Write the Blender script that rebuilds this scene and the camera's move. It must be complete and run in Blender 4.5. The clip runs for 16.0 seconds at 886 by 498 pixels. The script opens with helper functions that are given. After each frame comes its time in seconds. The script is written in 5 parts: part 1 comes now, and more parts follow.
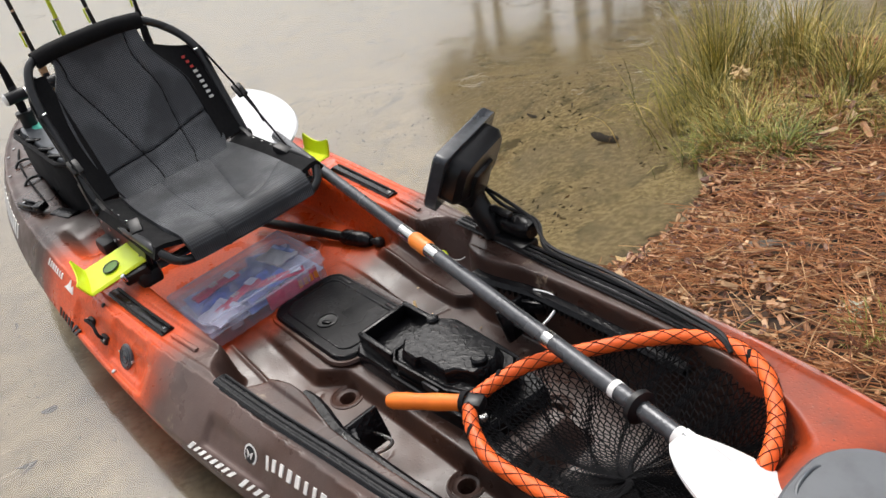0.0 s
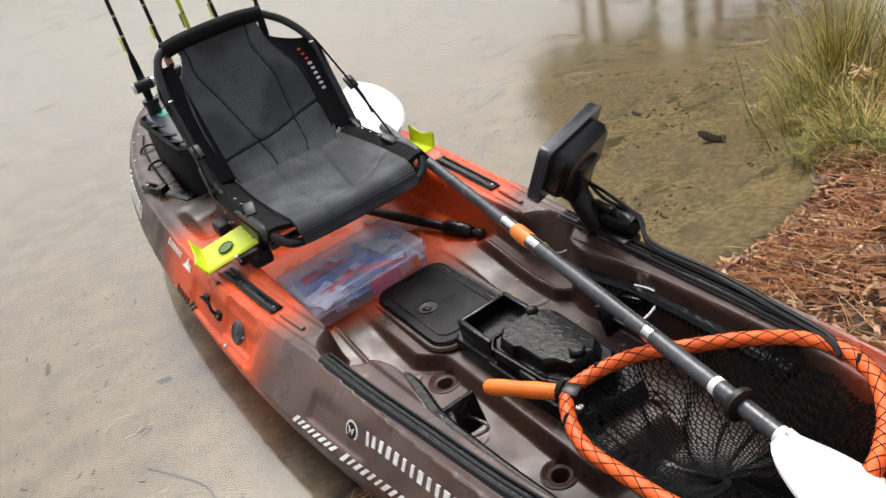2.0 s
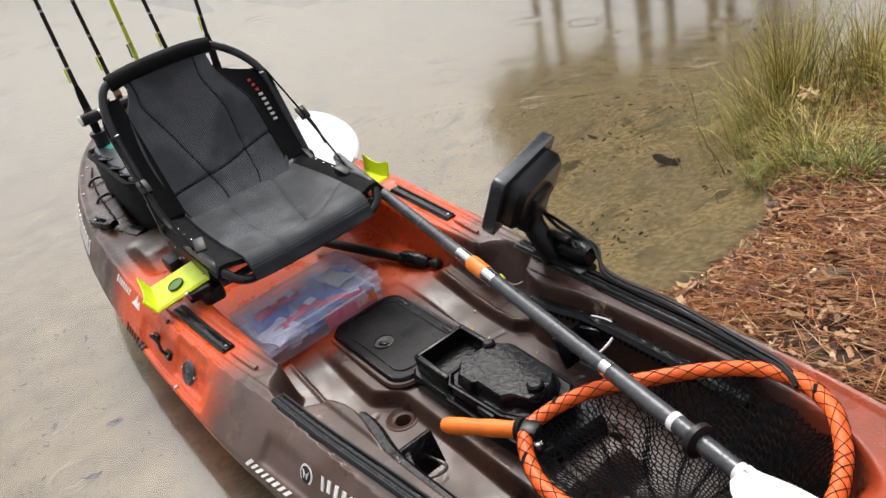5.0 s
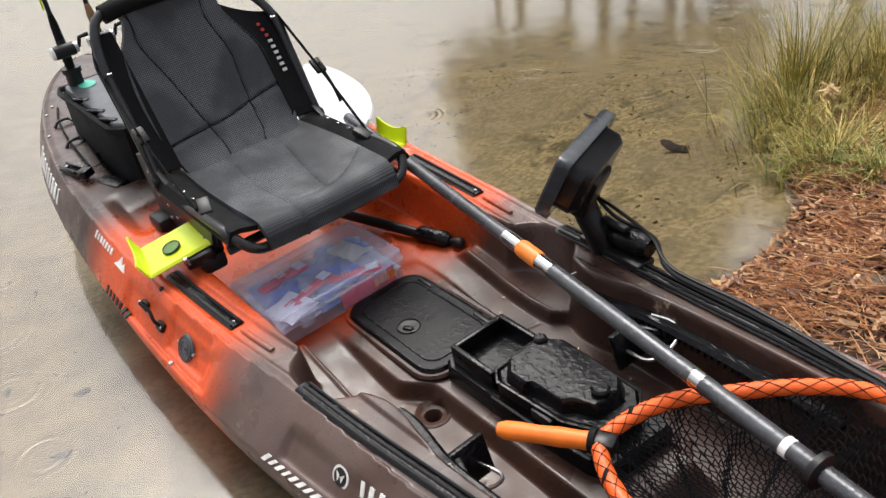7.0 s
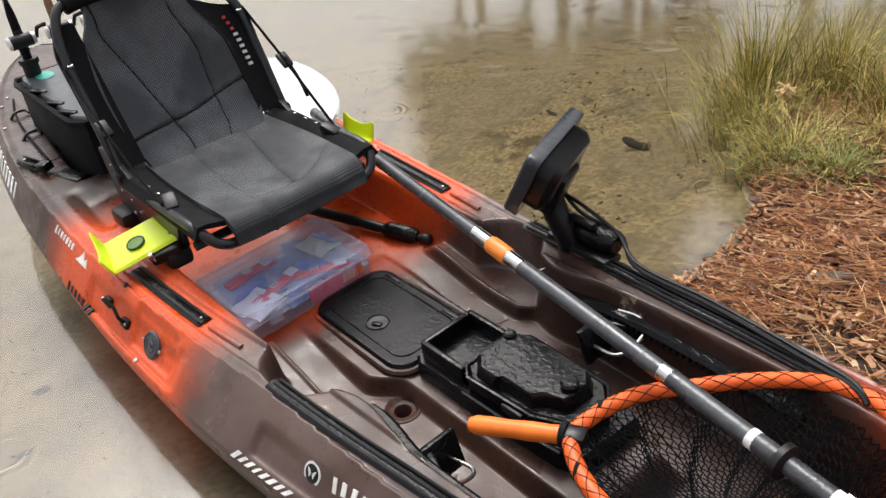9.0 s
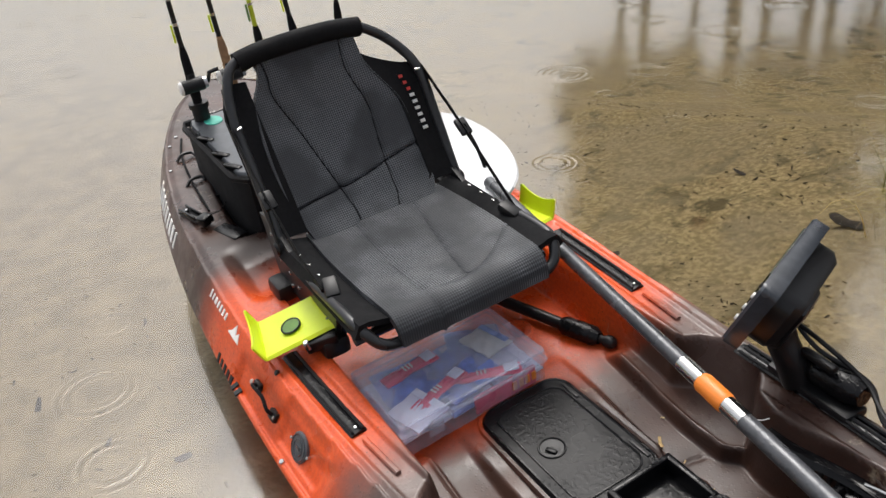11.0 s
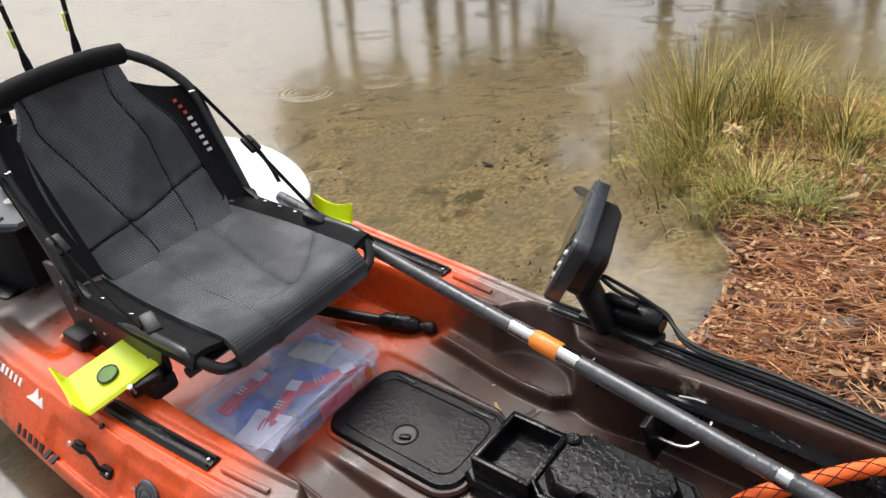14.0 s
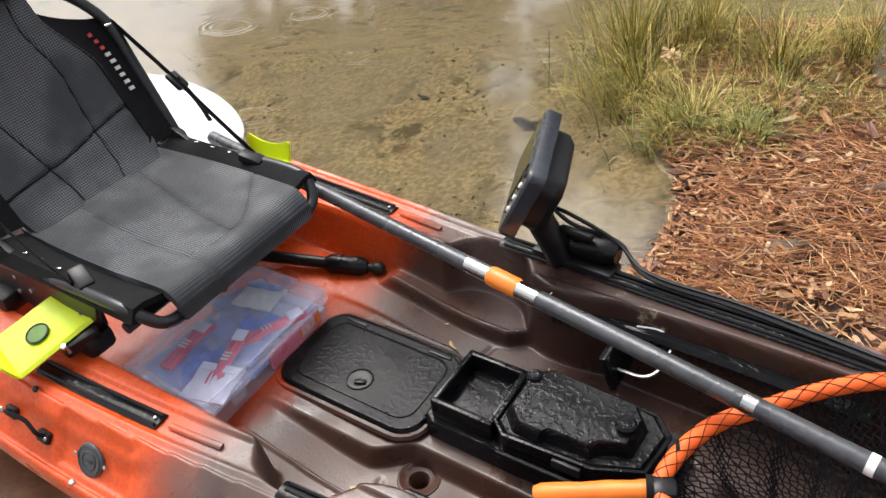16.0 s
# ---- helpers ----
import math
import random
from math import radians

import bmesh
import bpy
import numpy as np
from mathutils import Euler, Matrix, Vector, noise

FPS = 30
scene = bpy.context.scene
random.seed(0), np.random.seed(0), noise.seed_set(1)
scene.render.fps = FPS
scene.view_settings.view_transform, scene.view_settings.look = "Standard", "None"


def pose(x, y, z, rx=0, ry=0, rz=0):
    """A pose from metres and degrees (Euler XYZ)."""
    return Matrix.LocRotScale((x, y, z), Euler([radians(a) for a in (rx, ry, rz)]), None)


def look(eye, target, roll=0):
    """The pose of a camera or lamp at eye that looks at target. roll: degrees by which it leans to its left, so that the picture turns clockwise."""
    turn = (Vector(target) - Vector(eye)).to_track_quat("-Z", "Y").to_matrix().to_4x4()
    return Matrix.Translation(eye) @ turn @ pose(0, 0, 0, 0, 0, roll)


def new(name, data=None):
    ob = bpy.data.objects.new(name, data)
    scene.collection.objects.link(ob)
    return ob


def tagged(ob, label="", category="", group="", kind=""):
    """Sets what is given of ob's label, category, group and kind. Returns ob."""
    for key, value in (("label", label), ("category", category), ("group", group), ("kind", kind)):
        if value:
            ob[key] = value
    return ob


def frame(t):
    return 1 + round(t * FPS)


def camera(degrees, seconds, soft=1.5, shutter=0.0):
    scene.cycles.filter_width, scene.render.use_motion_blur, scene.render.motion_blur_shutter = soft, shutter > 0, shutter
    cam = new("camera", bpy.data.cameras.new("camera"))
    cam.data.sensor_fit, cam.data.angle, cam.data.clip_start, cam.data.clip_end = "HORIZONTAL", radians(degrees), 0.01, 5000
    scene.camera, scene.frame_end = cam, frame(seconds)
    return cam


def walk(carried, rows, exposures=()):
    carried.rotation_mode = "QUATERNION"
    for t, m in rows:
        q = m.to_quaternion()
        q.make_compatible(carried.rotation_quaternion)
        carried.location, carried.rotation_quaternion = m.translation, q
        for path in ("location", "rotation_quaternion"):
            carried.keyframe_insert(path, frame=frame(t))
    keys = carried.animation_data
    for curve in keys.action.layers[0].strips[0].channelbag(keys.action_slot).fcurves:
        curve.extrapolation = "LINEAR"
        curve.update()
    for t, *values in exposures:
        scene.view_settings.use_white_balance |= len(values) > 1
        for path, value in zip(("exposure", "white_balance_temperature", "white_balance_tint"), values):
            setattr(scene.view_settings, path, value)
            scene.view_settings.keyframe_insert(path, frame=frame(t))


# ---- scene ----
cam = camera(57.2, 16.0)
PATH = [
    (0, (1.647, -0.739, 1.199), (0.228, 0.275, 0.221), -10.0),
    (0.5, (1.664, -0.746, 1.214), (0.196, 0.244, 0.282), -10.3),
    (1, (1.663, -0.784, 1.222), (0.095, 0.079, 0.33), -9.7),
    (1.5, (1.665, -0.802, 1.22), (0.062, -0.021, 0.314), -10.4),
    (2, (1.665, -0.773, 1.203), (0.11, 0.057, 0.257), -11.4),
    (2.5, (1.672, -0.737, 1.197), (0.19, 0.195, 0.23), -11.8),
    (3, (1.702, -0.688, 1.198), (0.298, 0.381, 0.257), -12.5),
    (3.5, (1.713, -0.681, 1.202), (0.348, 0.462, 0.291), -12.8),
    (4, (1.702, -0.688, 1.198), (0.325, 0.447, 0.295), -12.6),
    (4.5, (1.688, -0.707, 1.213), (0.278, 0.377, 0.297), -11.4),
    (5, (1.645, -0.733, 1.211), (0.126, 0.188, 0.293), -11.2),
    (5.2, (1.619, -0.738, 1.232), (0.055, 0.104, 0.312), -11.9),
    (7.3, (1.352, -0.829, 1.178), (-0.017, 0.217, 0.161), -4.3),
    (7.5, (1.349, -0.825, 1.181), (-0.012, 0.23, 0.163), -4.4),
    (8, (1.362, -0.826, 1.186), (0.028, 0.257, 0.162), -3.9),
    (8.2, (1.368, -0.829, 1.181), (0.046, 0.262, 0.151), -3.5),
    (10.3, (1.253, -0.86, 1.22), (-0.09, 0.225, 0.21), -1.6),
    (10.5, (1.217, -0.83, 1.225), (-0.196, 0.17, 0.224), -2.7),
    (11, (1.065, -0.741, 1.235), (-0.46, 0.1, 0.252), -4.2),
    (11.5, (1.017, -0.679, 1.229), (-0.497, 0.175, 0.24), -4.2),
    (12, (1.001, -0.724, 1.221), (-0.428, 0.258, 0.223), -3.5),
    (12.5, (0.977, -0.835, 1.233), (-0.346, 0.278, 0.229), -2.9),
    (13, (0.977, -0.895, 1.237), (-0.282, 0.298, 0.241), -3.7),
    (13.5, (0.993, -0.896, 1.236), (-0.202, 0.383, 0.268), -3.8),
    (14, (1.006, -0.902, 1.223), (-0.119, 0.44, 0.256), -3.4),
    (14.5, (0.992, -0.905, 1.221), (-0.087, 0.45, 0.222), -3.1),
    (15, (0.991, -0.901, 1.208), (-0.041, 0.463, 0.171), -2.9),
    (15.5, (0.973, -0.893, 1.205), (0.001, 0.48, 0.123), -2.8),
    (16, (0.945, -0.88, 1.197), (-0.001, 0.489, 0.087), -2.9),
]
walk(cam, [(t, look(eye, target, roll)) for t, eye, target, roll in PATH], exposures=[(0, -0.06), (4, -0.05), (7.5, 0.07), (11, -0.12), (12.5, 0.03), (14.0, 0.14), (16, 0.27)])

# ---- light ----
HEEL = Matrix.Rotation(radians(5.0), 4, "X")      # the kayak leans towards the deeper water
world = bpy.data.worlds.new("overcast_sky")
scene.world = world
world.use_nodes = True
wn, wl = world.node_tree.nodes, world.node_tree.links
sky = wn.new("ShaderNodeTexSky")
sky.sky_type, sky.sun_disc = "NISHITA", False
sky.sun_elevation, sky.sun_rotation, sky.dust_density = radians(62), radians(-70), 7.0
soft_sky = wn.new("ShaderNodeHueSaturation")
soft_sky.inputs["Saturation"].default_value = 0.3
wl.new(sky.outputs[0], soft_sky.inputs["Color"])
wl.new(soft_sky.outputs[0], wn["Background"].inputs["Color"])
wn["Background"].inputs["Strength"].default_value = 0.24
sun = new("sun", bpy.data.lights.new("sun", "SUN"))
sun.data.energy, sun.data.angle, sun.data.color = 0.9, radians(22), (1.0, 0.97, 0.92)
sun.matrix_world = look((-4.4, 1.6, 8.8), (0, 0, 0))


# ---- materials ----
class Mat:
    """A node material with short ways to add its nodes."""

    def __init__(self, name, color=(0.5, 0.5, 0.5), rough=0.5, metal=0.0):
        self.m = bpy.data.materials.new(name)
        self.m.use_nodes = True
        self.n, self.l = self.m.node_tree.nodes, self.m.node_tree.links
        self.b = self.n["Principled BSDF"]
        self.b.inputs["Base Color"].default_value = (*color, 1)
        self.b.inputs["Roughness"].default_value = rough
        self.b.inputs["Metallic"].default_value = metal
        self.co = self.n.new("ShaderNodeTexCoord").outputs["Object"]
        self.height = None

    def put(self, socket, value):
        if isinstance(value, bpy.types.NodeSocket):
            self.l.new(value, socket)
        else:
            socket.default_value = value

    def noise(self, scale, detail=4, vec=None, rough=0.55, stretch=None):
        v = vec or self.co
        if stretch:
            mp = self.n.new("ShaderNodeMapping")
            mp.inputs["Scale"].default_value = stretch
            self.l.new(v, mp.inputs[0])
            v = mp.outputs[0]
        t = self.n.new("ShaderNodeTexNoise")
        t.inputs["Scale"].default_value, t.inputs["Detail"].default_value = scale, detail
        t.inputs["Roughness"].default_value = rough
        self.l.new(v, t.inputs["Vector"])
        return t.outputs["Fac"]

    def voronoi(self, scale, feature="F1", vec=None, out="Distance"):
        t = self.n.new("ShaderNodeTexVoronoi")
        t.feature = feature
        t.inputs["Scale"].default_value = scale
        self.l.new(vec or self.co, t.inputs["Vector"])
        return t.outputs[out]

    def math(self, op, a, b=0.0, c=0.0):
        t = self.n.new("ShaderNodeMath")
        t.operation = op
        for s, v in zip(t.inputs, (a, b, c)):
            self.put(s, v)
        return t.outputs[0]

    def ramp(self, fac, lo, hi, a=0.0, b=1.0):
        t = self.n.new("ShaderNodeMapRange")
        t.interpolation_type = "SMOOTHSTEP"
        for s, v in zip(t.inputs, (fac, lo, hi, a, b)):
            self.put(s, v)
        return t.outputs[0]

    def mix(self, fac, a, b):
        t = self.n.new("ShaderNodeMix")
        t.data_type = "RGBA"
        self.put(t.inputs[0], fac)
        for s, v in ((t.inputs[6], a), (t.inputs[7], b)):
            self.put(s, (*v, 1) if isinstance(v, tuple) else v)
        return t.outputs[2]

    def axes(self):
        t = self.n.new("ShaderNodeSeparateXYZ")
        self.l.new(self.co, t.inputs[0])
        return t.outputs

    def rand(self):
        return self.n.new("ShaderNodeObjectInfo").outputs["Random"]

    def island(self):
        return self.n.new("ShaderNodeNewGeometry").outputs["Random Per Island"]

    def color(self, v):
        self.put(self.b.inputs["Base Color"], v)
        return self

    def rough(self, v):
        self.put(self.b.inputs["Roughness"], v)
        return self

    def bump(self, height, strength=0.3, distance=0.002):
        t = self.n.new("ShaderNodeBump")
        t.inputs["Strength"].default_value, t.inputs["Distance"].default_value = strength, distance
        self.put(t.inputs["Height"], height)
        if self.height:
            self.l.new(self.height, t.inputs["Normal"])
        self.height = t.outputs[0]
        self.l.new(self.height, self.b.inputs["Normal"])
        return self

    def drops(self, scale=90.0, strength=0.6):
        """Beads of rain water."""
        d = self.voronoi(scale, vec=self.warp(0.006))
        self.bump(self.ramp(d, 0.1, 0.42, 1.0, 0.0), strength, 0.002)
        return self

    def pools(self, scale=42.0, strength=0.5):
        """Rain water that has run together into ragged pools."""
        n = self.noise(scale, 3, vec=self.warp(0.012), rough=0.45)
        wet = self.ramp(self.noise(7, 3), 0.38, 0.6, 0.15, 1.0)
        self.bump(self.math("MULTIPLY", self.ramp(n, 0.47, 0.6), wet), strength, 0.0022)
        self.bump(self.noise(160, 2), 0.08, 0.001)
        return self

    def warp(self, amount):
        t = self.n.new("ShaderNodeTexNoise")
        t.inputs["Scale"].default_value = 35.0
        self.l.new(self.co, t.inputs["Vector"])
        a = self.n.new("ShaderNodeVectorMath")
        a.operation = "MULTIPLY_ADD"
        self.l.new(t.outputs["Color"], a.inputs[0])
        a.inputs[1].default_value = (amount,) * 3
        self.l.new(self.co, a.inputs[2])
        return a.outputs[0]


def plain(name, color, rough=0.5, metal=0.0, vary=0.25, scale=30.0, bump=0.15, spec=0.5):
    k = Mat(name, color, rough, metal)
    k.b.inputs["Specular IOR Level"].default_value = spec
    n1, n2 = k.noise(scale, 5), k.noise(scale * 0.12, 3)
    dark = tuple(c * (1 - vary) for c in color)
    lite = tuple(min(1, c * (1 + vary)) for c in color)
    k.color(k.mix(k.ramp(k.math("ADD", k.math("MULTIPLY", n1, 0.5), k.math("MULTIPLY", n2, 0.5)), 0.35, 0.65), dark, lite))
    k.rough(k.ramp(n2, 0.3, 0.7, max(0.03, rough - 0.1), min(1, rough + 0.1)))
    if bump:
        k.bump(n1, bump, 0.001)
    return k


def hull_plastic():
    """Moulded plastic in which orange runs into dark brown along the boat."""
    k = Mat("moulded_hull_plastic", rough=0.32)
    x, y, z = k.axes()
    wob = k.math("ADD", k.math("MULTIPLY", k.math("SUBTRACT", k.noise(3.0, 3), 0.5), 0.22), k.math("MULTIPLY", k.math("SUBTRACT", k.noise(30, 4), 0.5), 0.05))
    xs = k.math("ADD", x, wob)
    mid = k.ramp(xs, -0.75, -0.5)
    inner = k.ramp(k.math("ABSOLUTE", y), 0.2, 0.32, 1.0, 0.0)
    mid = k.math("MULTIPLY", mid, k.ramp(k.math("ADD", xs, k.math("MULTIPLY", inner, 0.06)), 0.0, 0.17, 1.0, 0.0))
    bow = k.ramp(k.math("ADD", xs, k.math("MULTIPLY", inner, -0.16)), 0.92, 1.16)
    orange = k.math("MAXIMUM", mid, bow)
    grain = k.noise(140, 3)
    org = k.mix(k.ramp(grain, 0.3, 0.7), (0.54, 0.060, 0.009), (0.68, 0.088, 0.013))
    mottle = k.ramp(k.noise(6, 5), 0.35, 0.7, 0.5, 1.0)
    org = k.mix(k.math("MULTIPLY", bow, mottle), org, (0.115, 0.024, 0.011))
    rust = k.mix(k.ramp(k.noise(5, 4), 0.35, 0.68), (0.026, 0.013, 0.010), (0.060, 0.025, 0.015))
    outside = k.ramp(k.math("ABSOLUTE", y), 0.27, 0.33, 0.12, 0.75)
    grey = k.mix(k.math("MULTIPLY", outside, k.ramp(k.noise(4, 4), 0.3, 0.7)), rust, (0.17, 0.115, 0.10))
    base = k.mix(orange, grey, org)
    sand = k.math("MULTIPLY", k.ramp(k.noise(9, 6, rough=0.7), 0.63, 0.7), k.ramp(k.noise(60, 3), 0.4, 0.6))
    base = k.mix(k.math("MULTIPLY", sand, 0.55), base, (0.42, 0.34, 0.24))
    grit = k.math("MULTIPLY", k.ramp(k.voronoi(95, vec=k.warp(0.01)), 0.11, 0.16, 1.0, 0.0), k.ramp(k.noise(7, 2), 0.5, 0.6))
    k.color(k.mix(k.math("MULTIPLY", grit, 0.75), base, (0.02, 0.014, 0.01)))
    k.b.inputs["Specular IOR Level"].default_value = 0.42
    k.rough(k.ramp(k.noise(11, 5), 0.3, 0.7, 0.22, 0.5))
    k.bump(grain, 0.06, 0.001).bump(k.noise(26, 3), 0.08, 0.003).drops(140, 0.10)
    return k


def water_surface():
    k = Mat("rain_pocked_water")
    pos = k.n.new("ShaderNodeNewGeometry").outputs["Position"]
    total = k.math("MULTIPLY", k.noise(5, 2, vec=pos), 0.30)
    total = k.math("ADD", total, k.math("MULTIPLY", k.noise(16, 2, vec=pos), 0.028))
    for scale, wave, low, high, gain in ((1.7, 0.034, 0.05, 0.16, 0.16), (2.9, 0.027, 0.03, 0.11, 0.15)):
        # each cell of the pattern holds one rain ring of its own size
        v = k.n.new("ShaderNodeTexVoronoi")
        v.voronoi_dimensions = "2D"
        v.inputs["Scale"].default_value = scale
        k.l.new(pos, v.inputs["Vector"])
        d = k.math("DIVIDE", v.outputs["Distance"], scale)
        pick = k.n.new("ShaderNodeSeparateColor")
        k.l.new(v.outputs["Color"], pick.inputs[0])
        size = k.ramp(pick.outputs[0], 0.0, 1.0, low, high)
        inner = k.math("DIVIDE", d, size)
        ring = k.math("SINE", k.math("MULTIPLY", d, 2 * math.pi / wave))
        fade = k.math("MULTIPLY", k.ramp(inner, 0.25, 0.8), k.ramp(inner, 0.85, 1.25, 1.0, 0.0))
        fade = k.math("MULTIPLY", fade, k.ramp(pick.outputs[1], 0.5, 0.85))
        total = k.math("MULTIPLY_ADD", k.math("MULTIPLY", ring, fade), gain, total)
    k.bump(total, 0.5, 0.006)
    gloss = k.n.new("ShaderNodeBsdfGlossy")
    gloss.inputs["Roughness"].default_value = 0.11
    gloss.inputs["Color"].default_value = (1, 1, 1, 1)
    clear = k.n.new("ShaderNodeBsdfTransparent")
    clear.inputs["Color"].default_value = (0.98, 0.97, 0.93, 1)
    fres = k.n.new("ShaderNodeFresnel")
    fres.inputs["IOR"].default_value = 1.8
    k.l.new(k.height, gloss.inputs["Normal"])
    k.l.new(k.height, fres.inputs["Normal"])
    mixer = k.n.new("ShaderNodeMixShader")
    k.l.new(fres.outputs[0], mixer.inputs[0])
    k.l.new(clear.outputs[0], mixer.inputs[1])
    k.l.new(gloss.outputs[0], mixer.inputs[2])
    k.l.new(mixer.outputs[0], k.n["Material Output"].inputs["Surface"])
    return k


def ground_mat():
    """Sand with dark flecks under the water, damp leaf mould above it."""
    k = Mat("sand_and_leaf_mould", rough=0.9)
    x, y, z = k.axes()
    n1, n2, n3 = k.noise(6, 6), k.noise(45, 4), k.noise(1.6, 4)
    sand = k.mix(k.ramp(k.math("ADD", k.math("MULTIPLY", n1, 0.6), k.math("MULTIPLY", n2, 0.4)), 0.36, 0.64), (0.185, 0.148, 0.092), (0.34, 0.28, 0.185))
    silt = k.mix(k.ramp(n2, 0.35, 0.65), (0.23, 0.180, 0.088), (0.42, 0.335, 0.19))
    weed = k.math("MULTIPLY", k.ramp(k.noise(6, 7, rough=0.7), 0.49, 0.60), k.ramp(k.noise(1.9, 3), 0.38, 0.6, 0.35, 1.0))
    silt = k.mix(k.math("MULTIPLY", weed, 0.85), silt, (0.062, 0.050, 0.020))
    rust = k.ramp(k.noise(4.2, 5, rough=0.65), 0.6, 0.7)
    silt = k.mix(k.math("MULTIPLY", rust, 0.5), silt, (0.16, 0.085, 0.035))
    port = k.math("MULTIPLY", k.ramp(k.math("ADD", y, k.math("MULTIPLY", n3, 0.6)), 0.5, 1.1), k.ramp(k.noise(2.2, 5), 0.36, 0.6, 0.35, 1.0))
    bed = k.mix(port, sand, silt)
    fleck = k.math("MULTIPLY", k.ramp(k.voronoi(34, vec=k.warp(0.03)), 0.14, 0.24, 1.0, 0.0), k.ramp(k.noise(5, 4), 0.42, 0.58))
    bed = k.mix(k.math("MULTIPLY", k.math("MULTIPLY", fleck, k.ramp(port, 0.0, 1.0, 0.25, 1.0)), 0.75), bed, (0.045, 0.032, 0.018))
    pebble = k.ramp(k.voronoi(60), 0.05, 0.09, 1.0, 0.0)
    bed = k.mix(k.math("MULTIPLY", pebble, k.ramp(k.noise(5, 2), 0.5, 0.65)), bed, (0.36, 0.30, 0.2))
    mould = k.mix(k.ramp(n2, 0.35, 0.65), (0.02, 0.012, 0.008), (0.085, 0.042, 0.02))
    mould = k.mix(k.ramp(k.noise(4, 4), 0.58, 0.7), mould, (0.04, 0.045, 0.04))
    k.color(k.mix(k.ramp(k.math("ADD", z, k.math("MULTIPLY", k.math("SUBTRACT", n1, 0.5), 0.05)), -0.012, 0.012), bed, mould))
    k.bump(n2, 0.4, 0.01).bump(k.noise(160, 3), 0.3, 0.003)
    return k


def leafy(name, c1, c2, c3, rough=0.6):
    """Colours that change from piece to piece."""
    k = Mat(name, rough=rough)
    r = k.island()
    c = k.mix(k.ramp(r, 0.25, 0.5), c1, c2)
    c = k.mix(k.ramp(r, 0.7, 0.95), c, c3)
    c = k.mix(k.ramp(k.noise(40, 3), 0.35, 0.7, 0.0, 0.35), c, tuple(v * 0.4 for v in c1))
    return k.color(c)


def woven(name, along_x, along_z):
    """Grey sling cloth with a raised weave; the weights say which way the cloth runs."""
    k = Mat(name, rough=0.75)
    x, y, z = k.axes()
    run = k.math("ADD", k.math("MULTIPLY", x, along_x), k.math("MULTIPLY", z, along_z))
    waves = [k.math("SINE", k.math("MULTIPLY", a, 2 * math.pi / 0.0100)) for a in (k.math("ADD", run, y), k.math("SUBTRACT", run, y))]
    weave = k.math("MULTIPLY", waves[0], waves[1])
    patch = k.ramp(k.noise(7, 2), 0.4, 0.62, 0.2, 1.0)
    k.color(k.mix(k.math("MULTIPLY", k.ramp(weave, -0.3, 0.5), patch), (0.032, 0.034, 0.038), (0.140, 0.147, 0.158)))
    k.rough(k.ramp(k.noise(6, 4), 0.35, 0.65, 0.5, 0.8))
    k.b.inputs["Specular IOR Level"].default_value = 0.3
    k.bump(weave, 0.3, 0.001).bump(k.noise(9, 3), 0.2, 0.006)
    return k


def clear_plastic():
    k = Mat("milky_clear_plastic", (0.84, 0.87, 1.0), 0.2)
    k.b.inputs["IOR"].default_value = 1.45
    through_it = k.n.new("ShaderNodeBsdfTransparent")
    through_it.inputs["Color"].default_value = (0.97, 0.975, 1.0, 1)
    mixer = k.n.new("ShaderNodeMixShader")
    k.put(mixer.inputs[0], k.ramp(k.noise(14, 4), 0.3, 0.7, 0.14, 0.26))
    k.l.new(through_it.outputs[0], mixer.inputs[1])
    k.l.new(k.b.outputs[0], mixer.inputs[2])
    k.l.new(mixer.outputs[0], k.n["Material Output"].inputs["Surface"])
    k.drops(70, 0.3)
    return k


HULL = hull_plastic().m
WATER = water_surface().m
GROUND = ground_mat().m
CLOTH = woven("grey_woven_seat_cloth", 1.0, 0.0).m
DARK_WET = plain("scuffed_wet_black_lid", (0.006, 0.006, 0.007), 0.3, spec=0.16).pools(95, 0.22).m
BACK_CLOTH = woven("grey_woven_back_cloth", -0.5, 0.86).m
CLEAR = clear_plastic().m
WET_BLACK = plain("wet_black_plastic", (0.005, 0.005, 0.006), 0.22, spec=0.24).pools(85, 0.4).m
BLACK = plain("black_plastic", (0.008, 0.008, 0.009), 0.4, spec=0.35).m
BLACK_CLOTH = plain("black_webbing", (0.007, 0.007, 0.008), 0.85, scale=120, bump=0.4, spec=0.2).m
TUBE = plain("dark_painted_tube", (0.035, 0.036, 0.038), 0.35, 0.4).m
CARBON = plain("dark_grey_shaft", (0.075, 0.078, 0.085), 0.3, 0.35, scale=60).drops(110, 0.16).m
STEEL = plain("bright_steel", (0.55, 0.55, 0.54), 0.25, 1.0, vary=0.1).m
WHITE = plain("white_fibreglass", (0.80, 0.81, 0.82), 0.3, vary=0.04, scale=12, bump=0.05).m
WHITE_PRINT = plain("white_print", (0.72, 0.71, 0.69), 0.6, vary=0.15, scale=50).m
RED_PRINT = plain("red_print", (0.55, 0.05, 0.04), 0.6).m
FOAM = plain("orange_foam", (0.90, 0.125, 0.014), 0.55, vary=0.15, scale=40, bump=0.4).m
GRIP_FOAM = plain("bright_orange_grip_foam", (0.95, 0.20, 0.018), 0.5, vary=0.1, scale=30, bump=0.25).m
SLEEVE = plain("orange_sleeve", (0.85, 0.24, 0.03), 0.5, vary=0.12).m
